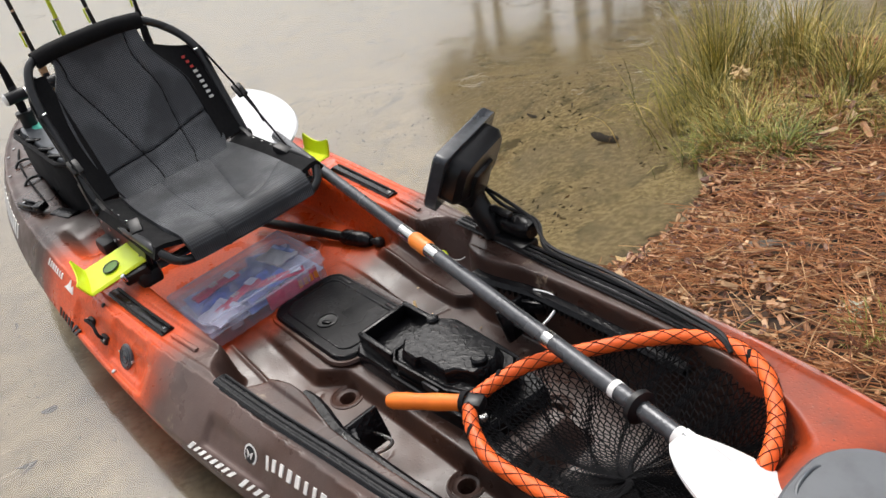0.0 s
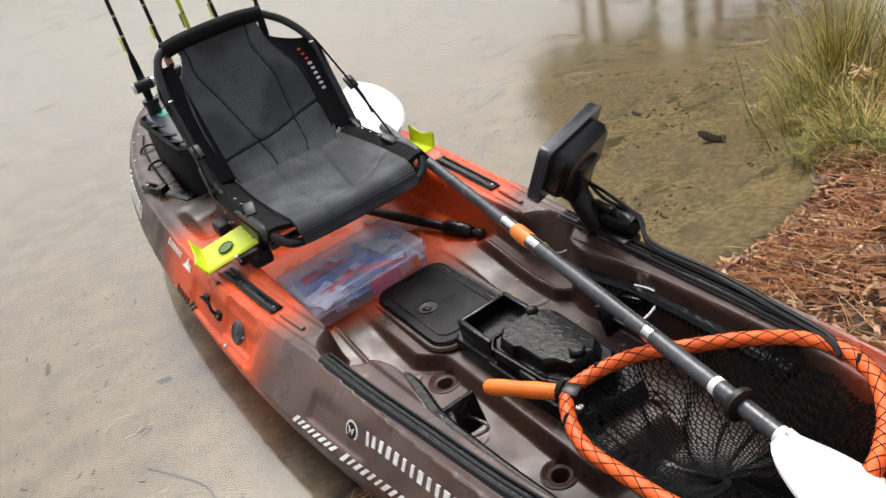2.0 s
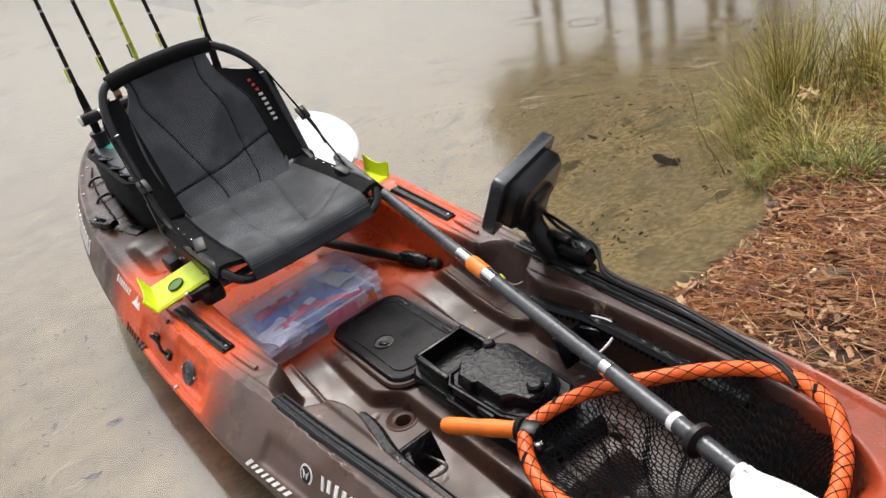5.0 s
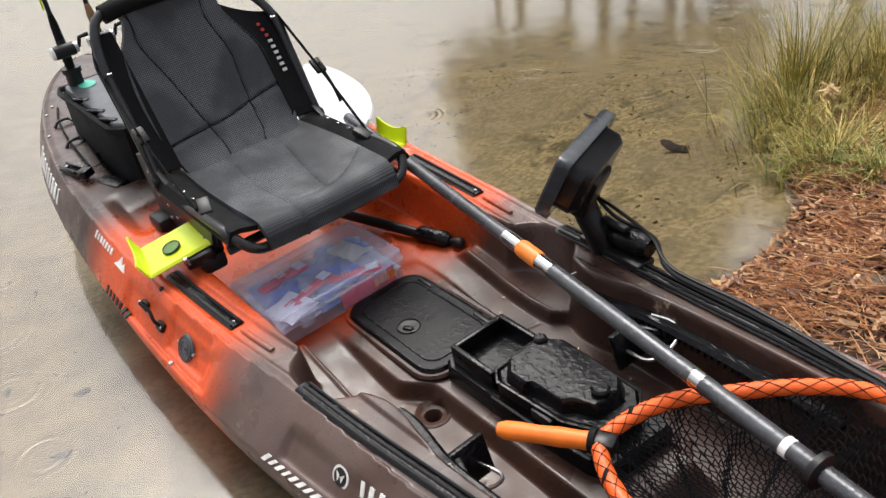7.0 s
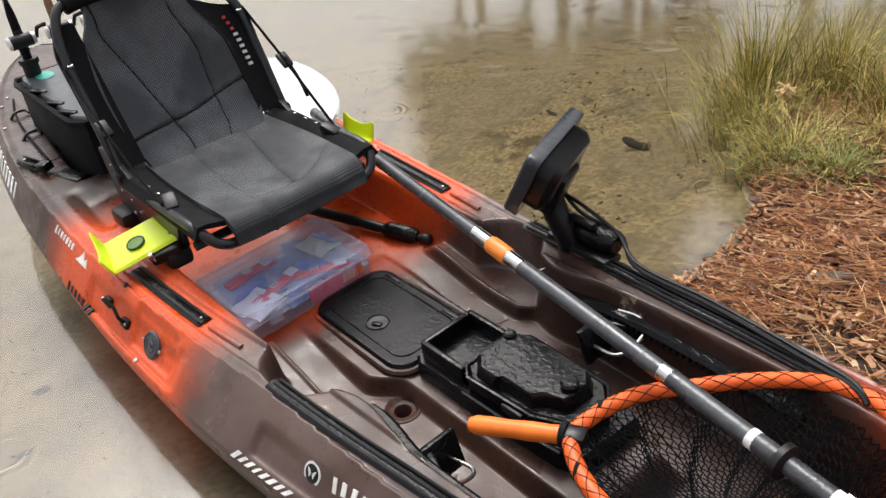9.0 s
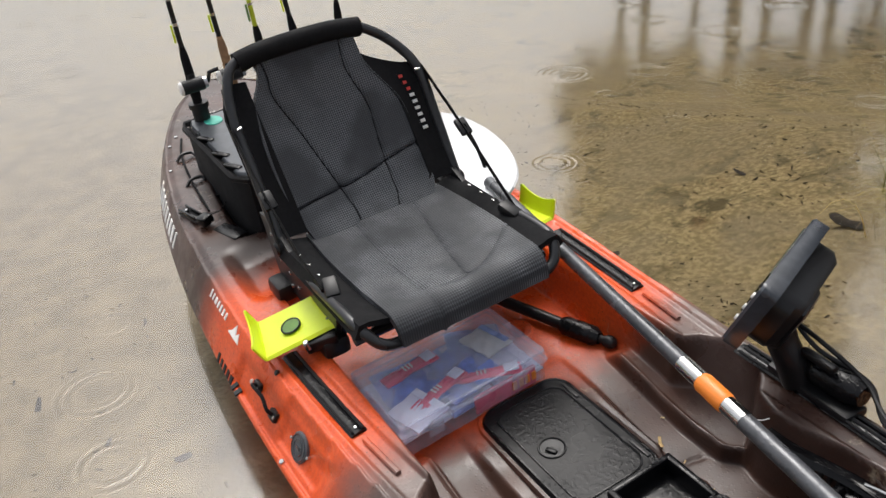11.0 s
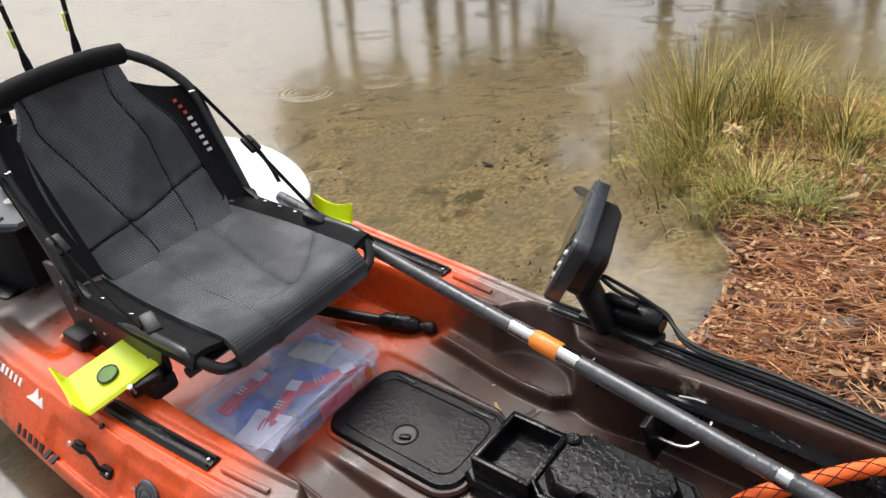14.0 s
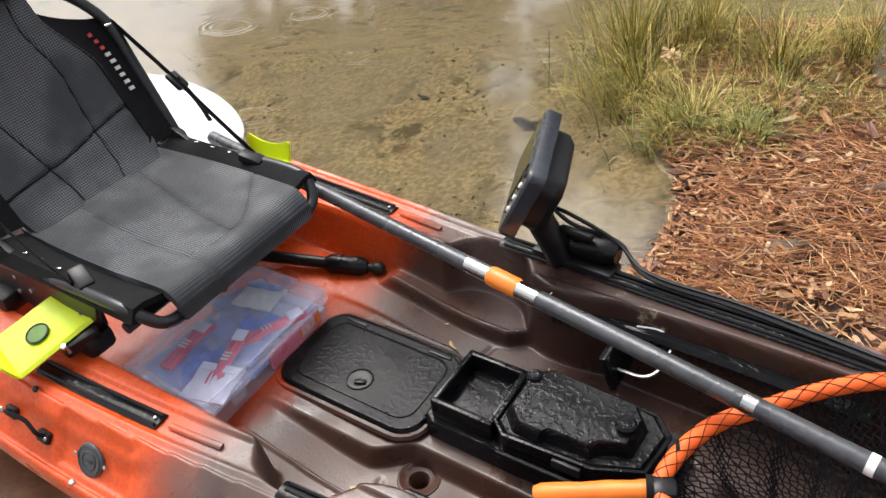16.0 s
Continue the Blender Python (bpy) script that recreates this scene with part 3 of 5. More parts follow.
RAIL = [(0.26, 0.336), (0.45, 0.324), (0.66, 0.305), (0.82, 0.292), (1.0, 0.270), (1.06, 0.262)]
for sd in (-1, 1):
    # short gear track beside the seat, made of two lips and a dark bed
    track = part("gear_track", tube(deck_line(-0.30, 0.0, lambda x: sd * (at(x, SHOULDER) - 0.043), lift=0.002), 0.017, 8, flat=0.28, up=(0, 0, 1)), WET_BLACK, kayak, "short black accessory track")
    for off in (-0.011, 0.011):
        part("track_lip", tube(deck_line(-0.295, -0.004, lambda x: sd * (at(x, SHOULDER) - 0.043) + off, lift=0.007), 0.003, 6), BLACK, track)
    part("track_screw", slab(disc(0.0035, 10), 0.0, 0.003, pose(-0.012, sd * (at(-0.012, SHOULDER) - 0.043), at(0, SHEER) + 0.0015), 0.001), STEEL, track)
    # moulded line ahead of it
    part("moulded_line", tube(deck_line(0.02, 0.13, lambda x: sd * (at(x, SHOULDER) - 0.043), lift=0.004), 0.006, 6, flat=0.5, up=(0, 0, 1)), HULL, kayak)
    # long rail
    rail = part("accessory_rail", tube(deck_line(0.27, 0.99, lambda x: sd * at(x, RAIL), lift=0.004), 0.017, 8, flat=0.35, up=(0, 0, 1)), WET_BLACK, kayak, "long black accessory rail")
    for off in (-0.012, 0.0, 0.012):
        part("rail_lip", tube(deck_line(0.28, 0.98, lambda x: sd * at(x, RAIL) + off, lift=0.0105), 0.0028, 6), BLACK, rail)
    # foot brace on its toothed rail
    line = [(x, sd * (at(x, INNER) - 0.016), 0.232 + 0.02 * (x - 0.4)) for x in np.linspace(0.42, 0.98, 20)]
    foot_rail = part("foot_rail", tube(line, 0.016, 6, flat=0.6, up=(0, 0, 1)), WET_BLACK, kayak, "black toothed foot brace rail")
    bm = bmesh.new()
    for i in range(36):
        x = 0.44 + i * 0.0145
        block((0.006, 0.008, 0.012), pose(x, sd * (at(x, INNER) - 0.028), 0.224 + 0.02 * (x - 0.4)), 0, bm=bm)
    part("rail_teeth", bm, BLACK, foot_rail)
    pedal_x = 0.60
    px, py = pedal_x, sd * 0.225
    bm = block((0.075, 0.02, 0.045), pose(px, sd * 0.252, 0.222), 0.005)
    block((0.014, 0.085, 0.075), pose(px - 0.028, sd * 0.205, 0.195, 0, -18, 0), 0.004, bm=bm)
    block((0.05, 0.012, 0.03), pose(px - 0.002, sd * 0.235, 0.215, 0, 0, sd * 20), 0.003, bm=bm)
    pedal = part("foot_pedal", bm, WET_BLACK, kayak, "black foot pedal with a steel wire loop")
    part("wire_loop", tube(smooth_line([(px - 0.012, sd * 0.252, 0.245), (px + 0.03, sd * 0.262, 0.243), (px + 0.055, sd * 0.245, 0.232), (px + 0.052, sd * 0.205, 0.212), (px + 0.03, sd * 0.185, 0.2), (px - 0.02, sd * 0.19, 0.19)], 4), 0.0036, 7), STEEL, pedal)
    part("foot_pad", block((0.004, 0.07, 0.06), pose(px - 0.037, sd * 0.205, 0.195, 0, -18, 0), 0.001), BLACK_CLOTH, pedal)

# hatch lid in the floor
hatch_m = pose(0.165, 0.004, 0.150)
hatch = part("hatch_lid", slab(rounded(0.325, 0.208, 0.045), -0.01, 0.014, hatch_m, 0.005), DARK_WET, kayak, "wet black oblong hatch lid with a finger hole")
part("hatch_rim", tube([hatch_m @ Vector((x, y, 0.002)) for x, y in rounded(0.335, 0.218, 0.05)], 0.007, 6, True), HULL, kayak, "raised brown rim round the hatch")
part("lid_ridge", tube([hatch_m @ Vector((x, y, 0.0145)) for x, y in rounded(0.27, 0.155, 0.03)], 0.0022, 6, True), WET_BLACK, hatch)
part("lid_lip", tube([hatch_m @ Vector((x, y, 0.012)) for x, y in rounded(0.313, 0.196, 0.04)], 0.004, 6, True), WET_BLACK, hatch)
part("finger_ring", tube([hatch_m @ Vector((x, -0.035 + y, 0.0145)) for x, y in disc(0.025)], 0.0022, 6, True), DARK_WET, hatch)
part("finger_cup", lathe([(0.023, 0.0145), (0.019, 0.0150), (0.015, 0.0142), (0.004, 0.0141)], hatch_m @ pose(0, -0.035, 0)), BLACK, hatch)
part("finger_pull", block((0.022, 0.010, 0.006), hatch_m @ pose(0.006, -0.041, 0.016, 0, 0, 25), 0.002), DARK_WET, hatch)
for ex in (-0.1, 0.1):
    part("lid_hinge", block((0.05, 0.008, 0.006), hatch_m @ pose(ex, 0.088, 0.014), 0.002), BLACK, hatch)

# console ahead of the hatch
base_out = [(0.325, -0.052), (0.345, -0.066), (0.52, -0.068), (0.70, -0.055), (0.745, -0.04), (0.755, 0.10), (0.725, 0.112), (0.52, 0.118), (0.345, 0.105), (0.325, 0.09)]
console = part("console", slab(base_out, 0.13, 0.182, None, 0.008), WET_BLACK, kayak, "wet black sonar pod cover in the floor")
tray = bmesh.new()
for cx, cy, sx, sy in ((0.40, -0.043, 0.12, 0.013), (0.40, 0.082, 0.12, 0.013), (0.346, 0.02, 0.012, 0.135), (0.454, 0.02, 0.012, 0.135)):
    block((sx, sy, 0.042), pose(cx, cy, 0.2), 0.004, bm=tray)
part("console_tray", tray, WET_BLACK, console)
part("tray_floor", slab(rounded(0.10, 0.115, 0.01), 0.178, 0.188, pose(0.40, 0.02, 0), 0.002), WET_BLACK, console)
cover_out = [(0.462, -0.038), (0.488, -0.058), (0.64, -0.050), (0.712, -0.018), (0.722, 0.062), (0.69, 0.095), (0.50, 0.102), (0.462, 0.08)]
part("console_cover", slab(cover_out, 0.18, 0.226, None, 0.006, top_scale=0.97), WET_BLACK, console, "raised lid beaded with rain")
top_out = [(0.472, -0.020), (0.50, -0.048), (0.545, -0.050), (0.552, -0.040), (0.632, -0.038), (0.645, -0.020), (0.688, -0.004), (0.690, 0.056), (0.668, 0.082), (0.51, 0.092), (0.472, 0.066)]
part("cover_top", slab(top_out, 0.222, 0.254, None, 0.006, top_scale=0.93), WET_BLACK, console, "faceted top with pooled rain")
part("cover_lip", tube([(x, y, 0.224) for x, y in cover_out], 0.004, 6, True), WET_BLACK, console)
part("cover_knob", slab(disc(0.017, 16), 0.248, 0.266, pose(0.662, 0.026, 0), 0.004), WET_BLACK, console)
part("cover_knob", slab(disc(0.013, 16), 0.24, 0.262, pose(0.488, 0.055, 0), 0.004), WET_BLACK, console)
part("cover_latch", block((0.05, 0.02, 0.02), pose(0.6, -0.052, 0.21), 0.004), BLACK, console)
part("side_rail", tube([(0.48, -0.068, 0.188), (0.6, -0.064, 0.186), (0.71, -0.055, 0.186)], 0.006, 8), WET_BLACK, console)
for bx, by, bz in ((0.697, 0.081, 0.200), (0.336, 0.003, 0.178), (0.72, -0.035, 0.19)):
    part("bolt", slab(disc(0.009, 12), -0.02, 0.006, pose(bx, by, bz), 0.002), STEEL, console)

# scupper holes
for sx, sy in SCUPPERS:
    for sd in (-1, 1):
        part("scupper", lathe([(0.040, -0.004), (0.038, 0.001), (0.034, 0.0025), (0.029, -0.002), (0.019, -0.005), (0.0165, -0.009), (0.0155, -0.06)], pose(sx, sd * sy, floor_z(sx, sy + 0.045) + 0.001)), HULL, kayak, "moulded drain hole")

# round badge, carry cord and markings on the near side
m = flank(-0.105, 0.42, 0.004)
badge = part("side_badge", slab(disc(0.031), -0.014, 0.004, m, 0.002), GREY_HATCH, kayak, "round grey moulded side badge")
for r in (0.026, 0.016):
    part("badge_ring", tube([m @ Vector((x, y, 0.004)) for x, y in disc(r)], 0.0018, 5, True), CASE, badge)
part("badge_mark", block((0.018, 0.008, 0.003), m @ pose(0, 0, 0.004), 0.001), CASE, badge)
for ex in (-0.036, 0.036):
    part("badge_screw", slab(disc(0.004, 10), -0.004, 0.004, m @ pose(ex, 0.0, 0), 0.001), STEEL, badge)
a, c = flank(-0.31, 0.42, 0.004), flank(-0.215, 0.50, 0.004)
cord = part("carry_cord", tube(smooth_line([a.translation, a @ Vector((0.012, 0.012, 0.02)), (a.translation + c.translation) / 2 + Vector((0.02, -0.008, 0.03)), c @ Vector((0.0, 0.01, 0.02)), c.translation], 6), 0.004, 7), BLACK_CLOTH, kayak, "black bungee carry loop")
for mm in (a, c):
    part("cord_anchor", block((0.03, 0.022, 0.012), mm, 0.004), BLACK, cord)
    part("anchor_screw", slab(disc(0.004, 8), 0.004, 0.008, mm @ pose(0.009, 0, 0), 0.001), STEEL, cord)
for fx, ft in ((-0.345, 0.5), (-0.26, 0.02), (-0.12, 0.9)):
    part("rivet", slab(disc(0.006, 10), -0.002, 0.004, flank(fx, ft), 0.0015), BLACK if ft < 0.1 else STEEL, kayak)

m = flank(0.46, 0.5, 0.001)
emblem = part("side_emblem", slab(disc(0.021), -0.002, 0.0012, m, 0.0003), WHITE_PRINT, kayak, "round white emblem on the side")
part("emblem_field", slab(disc(0.0165), 0.0, 0.0020, m, 0.0003), BLACK, emblem)
part("emblem_mark", slab([(-0.011, 0.008), (-0.005, -0.008), (0, 0.002), (0.005, -0.008), (0.011, 0.008), (0.006, 0.006), (0.0, -0.001), (-0.006, 0.006)], 0.0, 0.0028, m, 0), WHITE_PRINT, emblem)


def print_bars(x0, x1, t, tall, count, slant=0.0, mat=WHITE_PRINT, rng=random.Random(3)):
    """Unreadable lettering: plain bars along the side."""
    pitch = (x1 - x0) / count
    for i in range(count):
        x = x0 + (i + 0.5) * pitch
        w, h = pitch * rng.uniform(0.35, 0.62), tall * (1.0 if i else 1.25)
        out = [(-w / 2 - slant, -h / 2), (w / 2 - slant, -h / 2), (w / 2 + slant, h / 2), (-w / 2 + slant, h / 2)]
        part("lettering_bar", slab(out, -0.003, 0.0012, flank(x, t, 0.0008), 0), mat, kayak)


print_bars(0.505, 0.80, 0.46, 0.022, 12)
print_bars(0.27, 0.44, 0.95, 0.013, 8, 0.008)
print_bars(0.46, 0.66, 0.95, 0.015, 9, 0.008)
print_bars(-1.36, -1.0, 0.62, 0.048, 9, 0.003)
print_bars(-0.66, -0.53, 0.22, 0.016, 7)
part("side_logo", slab([(-0.03, -0.014), (0.035, -0.014), (0.022, 0.006), (0.012, -0.004), (0.0, 0.016), (-0.012, -0.002)], -0.002, 0.0012, flank(-0.475, 0.24, 0.0008), 0), WHITE_PRINT, kayak)
print_bars(-0.52, -0.36, 0.92, 0.018, 7, 0, BLACK)

# cords and fittings of the stern
stern = smooth_line([(-1.52, -0.225, 0.325), (-1.38, -0.262, 0.325), (-1.2, -0.285, 0.315), (-0.98, -0.30, 0.31)], 5)
line = part("stern_bungee", tube(stern, 0.0035, 6), BLACK_CLOTH, kayak, "black bungee line along the stern")
for p in ((-1.38, -0.262, 0.322), (-1.2, -0.285, 0.312), (-1.08, -0.262, 0.29)):
    part("bungee_hook", tube(smooth_line([Vector(p) + Vector(d) for d in ((0.012, -0.02, -0.006), (0.0, 0.0, 0.006), (-0.002, 0.03, 0.004), (0.016, 0.036, -0.002))], 4), 0.005, 6), BLACK, line)
cleat_m = frame_to((-1.0, -0.345, 0.306), (1, 0.22, 0), (0, -0.12, 1))
cleat = part("rope_cleat", block((0.11, 0.03, 0.008), cleat_m, 0.003), BLACK, kayak, "black trolley cleat")
for oy in (-0.011, 0.011):
    part("cleat_cheek", block((0.09, 0.006, 0.016), cleat_m @ pose(0, oy, 0.008), 0.002), WET_BLACK, cleat)
part("cleat_pin", slab(disc(0.005, 10), 0, 0.014, cleat_m @ pose(-0.02, 0, 0), 0.001), STEEL, cleat)
part("cleat_block", block((0.035, 0.035, 0.025), cleat_m @ pose(0.075, 0.004, 0.008, 0, 0, 12), 0.005), WET_BLACK, cleat)
part("loose_line", tube(smooth_line([cleat_m @ Vector(p) for p in ((0.06, 0.01, 0.01), (0.07, 0.05, 0.004), (0.04, 0.09, 0.002))], 4), 0.0015, 5), BLACK_CLOTH, cleat)
part("stern_strap", block((0.10, 0.045, 0.012), frame_to((-0.86, -0.285, 0.29), (1, 0.35, 0), (0, 0, 1)), 0.004), WET_BLACK, kayak)
for p in ((-1.55, -0.235), (-1.5, -0.27), (-1.33, -0.315)):
    part("deck_bolt", slab(disc(0.006, 10), -0.004, 0.004, pose(p[0], p[1], deck_z(*p)), 0.001), STEEL, kayak)
bow_lid = part("bow_hatch", slab(rounded(0.28, 0.20, 0.08), -0.02, 0.012, pose(1.42, 0.035, 0.373, 0, -5, 0), 0.006), GREY_HATCH, kayak, "slate grey bow hatch cover")
part("bow_handle", tube(smooth_line([(1.31, 0.075, 0.368), (1.295, 0.06, 0.374), (1.295, 0.02, 0.374), (1.31, 0.0, 0.368)], 5), 0.003, 8), GREY_HATCH, bow_lid)


# ---- seat ----
C = -0.03
seat = thing("kayak_seat", "grey and black sling seat on a bent tube frame", "seat", (-0.33, C, 0.16))
hoop = smooth_line([(-0.47, C - 0.228, 0.40), (-0.545, C - 0.225, 0.56), (-0.60, C - 0.222, 0.655), (-0.64, C - 0.205, 0.735), (-0.664, C - 0.165, 0.772), (-0.668, C - 0.06, 0.780),
                    (-0.667, C + 0.10, 0.772), (-0.655, C + 0.155, 0.752), (-0.625, C + 0.205, 0.705), (-0.585, C + 0.228, 0.65), (-0.545, C + 0.23, 0.56), (-0.47, C + 0.228, 0.40)], 6)
part("back_frame", tube(hoop, 0.0115, 10), TUBE, seat)
base_loop = smooth_line([(-0.50, C - 0.225, 0.375), (-0.30, C - 0.226, 0.398), (-0.15, C - 0.228, 0.410), (-0.095, C - 0.222, 0.402), (-0.066, C - 0.195, 0.372), (-0.068, C - 0.14, 0.358), (-0.068, C, 0.355),
                         (-0.068, C + 0.14, 0.358), (-0.066, C + 0.195, 0.372), (-0.095, C + 0.222, 0.402), (-0.15, C + 0.228, 0.412), (-0.30, C + 0.226, 0.405), (-0.50, C + 0.225, 0.38)], 5)
part("seat_frame", tube(base_loop, 0.0115, 10), TUBE, seat)
part("head_sleeve", tube(smooth_line([(-0.664, C - 0.168, 0.768), (-0.668, C - 0.10, 0.776), (-0.668, C + 0.04, 0.777), (-0.668, C + 0.132, 0.766)], 5), 0.0225, 12), BLACK_CLOTH, seat, "padded black top sleeve")


def seam(d, w=0.006):
    return -0.008 * math.exp(-(d / w) ** 2)


def seat_cloth(u, v):
    """u from front to back, v across."""
    half = 0.168 + 0.012 * math.sin(math.pi * u)
    y = C + 0.005 + (v - 0.5) * 2 * half
    x = -0.052 - 0.445 * u
    z = 0.402 - 0.022 * math.sin(math.pi * min(1, u * 1.1)) * math.sin(math.pi * v) - 0.01 * u
    if u < 0.09:
        z -= 0.045 * (1 - u / 0.09) ** 2
        x -= 0.0 if u > 0.03 else 0.012 * (1 - u / 0.03)
    bow = 0.35 - 0.22 * math.sin(math.pi * v)
    z += seam(v - (0.27 + 0.05 * u), 0.015) + seam((u - bow) * 0.445) * (1 if v > 0.27 else 0)
    z += seam((v - 0.62 - 0.25 * (u - 0.4)), 0.015) * step(0.12, 0.2, u)
    return x, y, z


part("seat_pad", sheet(lambda u, v: seat_cloth(u, v), 70, 60, 0.016), CLOTH, seat, "grey woven sling seat with stitched seams")


def seam_cord(f, curve, lift):
    """A dark stitched line that follows a curve (u, v) on a cloth."""
    part("seam", tube([Vector(f(*curve(k / 40))) + Vector(lift) for k in range(41)], 0.0015, 6), BLACK_CLOTH, seat)


for curve in (lambda k: (0.02 + 0.95 * k, 0.27 + 0.05 * (0.02 + 0.95 * k)), lambda k: (0.35 - 0.22 * math.sin(math.pi * (0.27 + 0.71 * k)), 0.27 + 0.71 * k), lambda k: (0.16 + 0.8 * k, 0.62 + 0.25 * (0.16 + 0.8 * k - 0.4))):
    seam_cord(seat_cloth, curve, (0, 0, 0.0163))


def pad_right(u):
    """The far edge of the grey panel, hollow towards the top."""
    return C + 0.166 - 0.056 * step(0.50, 0.88, u) - 0.02 * step(0.10, 0.0, u)


def back_cloth(u, v):
    """u from bottom to top, v across."""
    left = C - (0.155 + 0.022 * math.sin(math.pi * min(1, u * 1.15)) * 1.3 - 0.03 * step(0.75, 1, u))
    right = pad_right(u)
    y = left + (right - left) * v
    x = -0.462 - 0.205 * u - 0.028 * math.sin(math.pi * u) * math.sin(math.pi * v) + 0.004
    z = 0.398 + 0.366 * u
    d = seam(v - (0.38 - 0.36 * u * u), 0.014) + seam(v - (0.70 + 0.15 * u), 0.014) + seam((u - 0.18 - 0.12 * v * v) * 0.4, 0.005)
    x += d * 0.9
    if u < 0.16:
        x += 0.022 * (1 - u / 0.16) ** 2
    # rolled rim
    return x, y, z + 0.004 * math.sin(9 * v) * (1 - u)


part("back_pad", sheet(lambda u, v: back_cloth(u, 1 - v), 70, 60, 0.018), BACK_CLOTH, seat, "grey woven sling backrest with stitched seams")
for curve in (lambda k: (k, 0.38 - 0.36 * k * k), lambda k: (0.98 * k, 0.70 + 0.147 * k), lambda k: (0.18 + 0.12 * k * k, k)):
    seam_cord(back_cloth, curve, (0.001, 0, 0.0005))


def wing(side):
    def f(u, v):
        if side > 0:
            top = 0.668 + 0.052 * (1 - v) ** 2
        else:
            top = 0.73
        zz = 0.425 + (top - 0.425) * u
        k = (zz - 0.412) / 0.352
        x = -0.462 - 0.205 * k + 0.002
        inner, outer = (pad_right(k) - 0.006, C + 0.230) if side > 0 else (C - 0.165, C - 0.235 + 0.02 * step(0.8, 1.0, u))
        y = inner + (outer - inner) * v
        return (x - 0.008 * math.sin(math.pi * v), y, zz)
    return f


for sd in (1, -1):
    g = wing(sd)
    w = part("back_wing", sheet((lambda u, v: g(u, 1 - v)) if sd > 0 else g, 16, 8, 0.009), BLACK_CLOTH, seat, "black cloth side of the backrest")
    if sd > 0:
        for i in range(9):
            u = 0.42 + 0.055 * i
            part("print_bar", block((0.003, 0.012 if i < 6 else 0.009, 0.0075), pose(*(Vector(g(u, 0.5)) + Vector((0.0035, 0, 0))), 0, -30, 0), 0), WHITE_PRINT if i < 6 else RED_PRINT, w)
    # cloth that joins the seat to its frame
    def skirt(u, v):
        x = -0.085 - 0.40 * u
        y0, y1 = C + sd * 0.165, C + sd * 0.230
        y = y0 + (y1 - y0) * v
        return (x, y, 0.396 + 0.018 * v - 0.01 * math.sin(math.pi * u) * (1 - v) - 0.004 * u - 0.025 * (v > 0.98))
    part("seat_skirt", sheet((lambda u, v: skirt(u, 1 - v)) if sd < 0 else skirt, 20, 6, 0.012), BLACK_CLOTH, seat, "black cloth edge of the seat")
    for i in range(4):
        part("stitch_tab", block((0.010, 0.004, 0.002), pose(-0.40 + i * 0.05, C + sd * 0.215, 0.42, 0, 0, 20), 0.001), STEEL, seat)
    # strap from the back down to the front of the frame
    strap = smooth_line([(-0.588, C + sd * 0.238, 0.655), (-0.46, C + sd * 0.24, 0.565), (-0.34, C + sd * 0.238, 0.48), (-0.24, C + sd * 0.232, 0.418)], 5)
    st = part("strap", tube(strap, 0.013, 8, flat=0.2, up=(0.3, 1, 0.2)), BLACK_CLOTH, seat, "black webbing strap")
    part("strap_buckle", block((0.045, 0.012, 0.028), frame_to(strap[6], Vector(strap[8]) - Vector(strap[4]), (0, 1, 0)), 0.004), BLACK, st)
    part("strap_tail", tube(smooth_line([(-0.44, C + sd * 0.245, 0.55), (-0.405, C + sd * 0.252, 0.50), (-0.385, C + sd * 0.255, 0.455)], 4), 0.012, 8, flat=0.2, up=(0.2, 1, 0)), BLACK_CLOTH, st)
    part("frame_buckle", block((0.05, 0.03, 0.02), pose(-0.235, C + sd * 0.215, 0.42, 0, 20, sd * 15), 0.005), BLACK, st)
    # hinge plates with rivets, and the feet
    plate = part("hinge_plate", slab([(-0.56, 0.30), (-0.40, 0.27), (-0.24, 0.30), (-0.20, 0.39), (-0.42, 0.41), (-0.53, 0.46), (-0.59, 0.45)], -0.006, 0.006, Matrix(((1, 0, 0, 0), (0, 0, 1, C + sd * 0.222), (0, 1, 0, 0), (0, 0, 0, 1))), 0.002), BLACK, seat, "black hinge plate with rivets")
    for rx, rz in ((-0.53, 0.42), (-0.49, 0.40), (-0.51, 0.36), (-0.46, 0.35), (-0.47, 0.31), (-0.42, 0.33), (-0.38, 0.30), (-0.27, 0.33), (-0.44, 0.385)):
        part("plate_rivet", slab(disc(0.005, 8), 0, 0.004, frame_to((rx, C + sd * 0.228, rz), (1, 0, 0), (0, sd, 0)), 0.001), STEEL, plate)
    for fx in (-0.26, -0.52):
        part("seat_foot", block((0.075, 0.06, 0.045), pose(fx, C + sd * 0.235, 0.285), 0.012), BLACK, seat)
        part("seat_leg", block((0.04, 0.02, 0.10), pose(fx, C + sd * 0.21, 0.345), 0.006), BLACK, seat)
    part("hinge_knob", slab(disc(0.016, 14), -0.012, 0.012, frame_to((-0.478, C + sd * 0.232, 0.408), (1, 0, 0), (0, sd, 0)), 0.004), BLACK, seat)
    part("frame_nut", slab(disc(0.0032, 8), 0.0, 0.0132, frame_to((-0.579, C + sd * 0.227, 0.657), (1, 0, 0), (-0.3, -sd, 0)), 0.001), STEEL, seat)
part("front_crossbar", tube([(-0.14, C - 0.225, 0.35), (-0.14, C + 0.225, 0.35)], 0.011, 8), TUBE, seat)


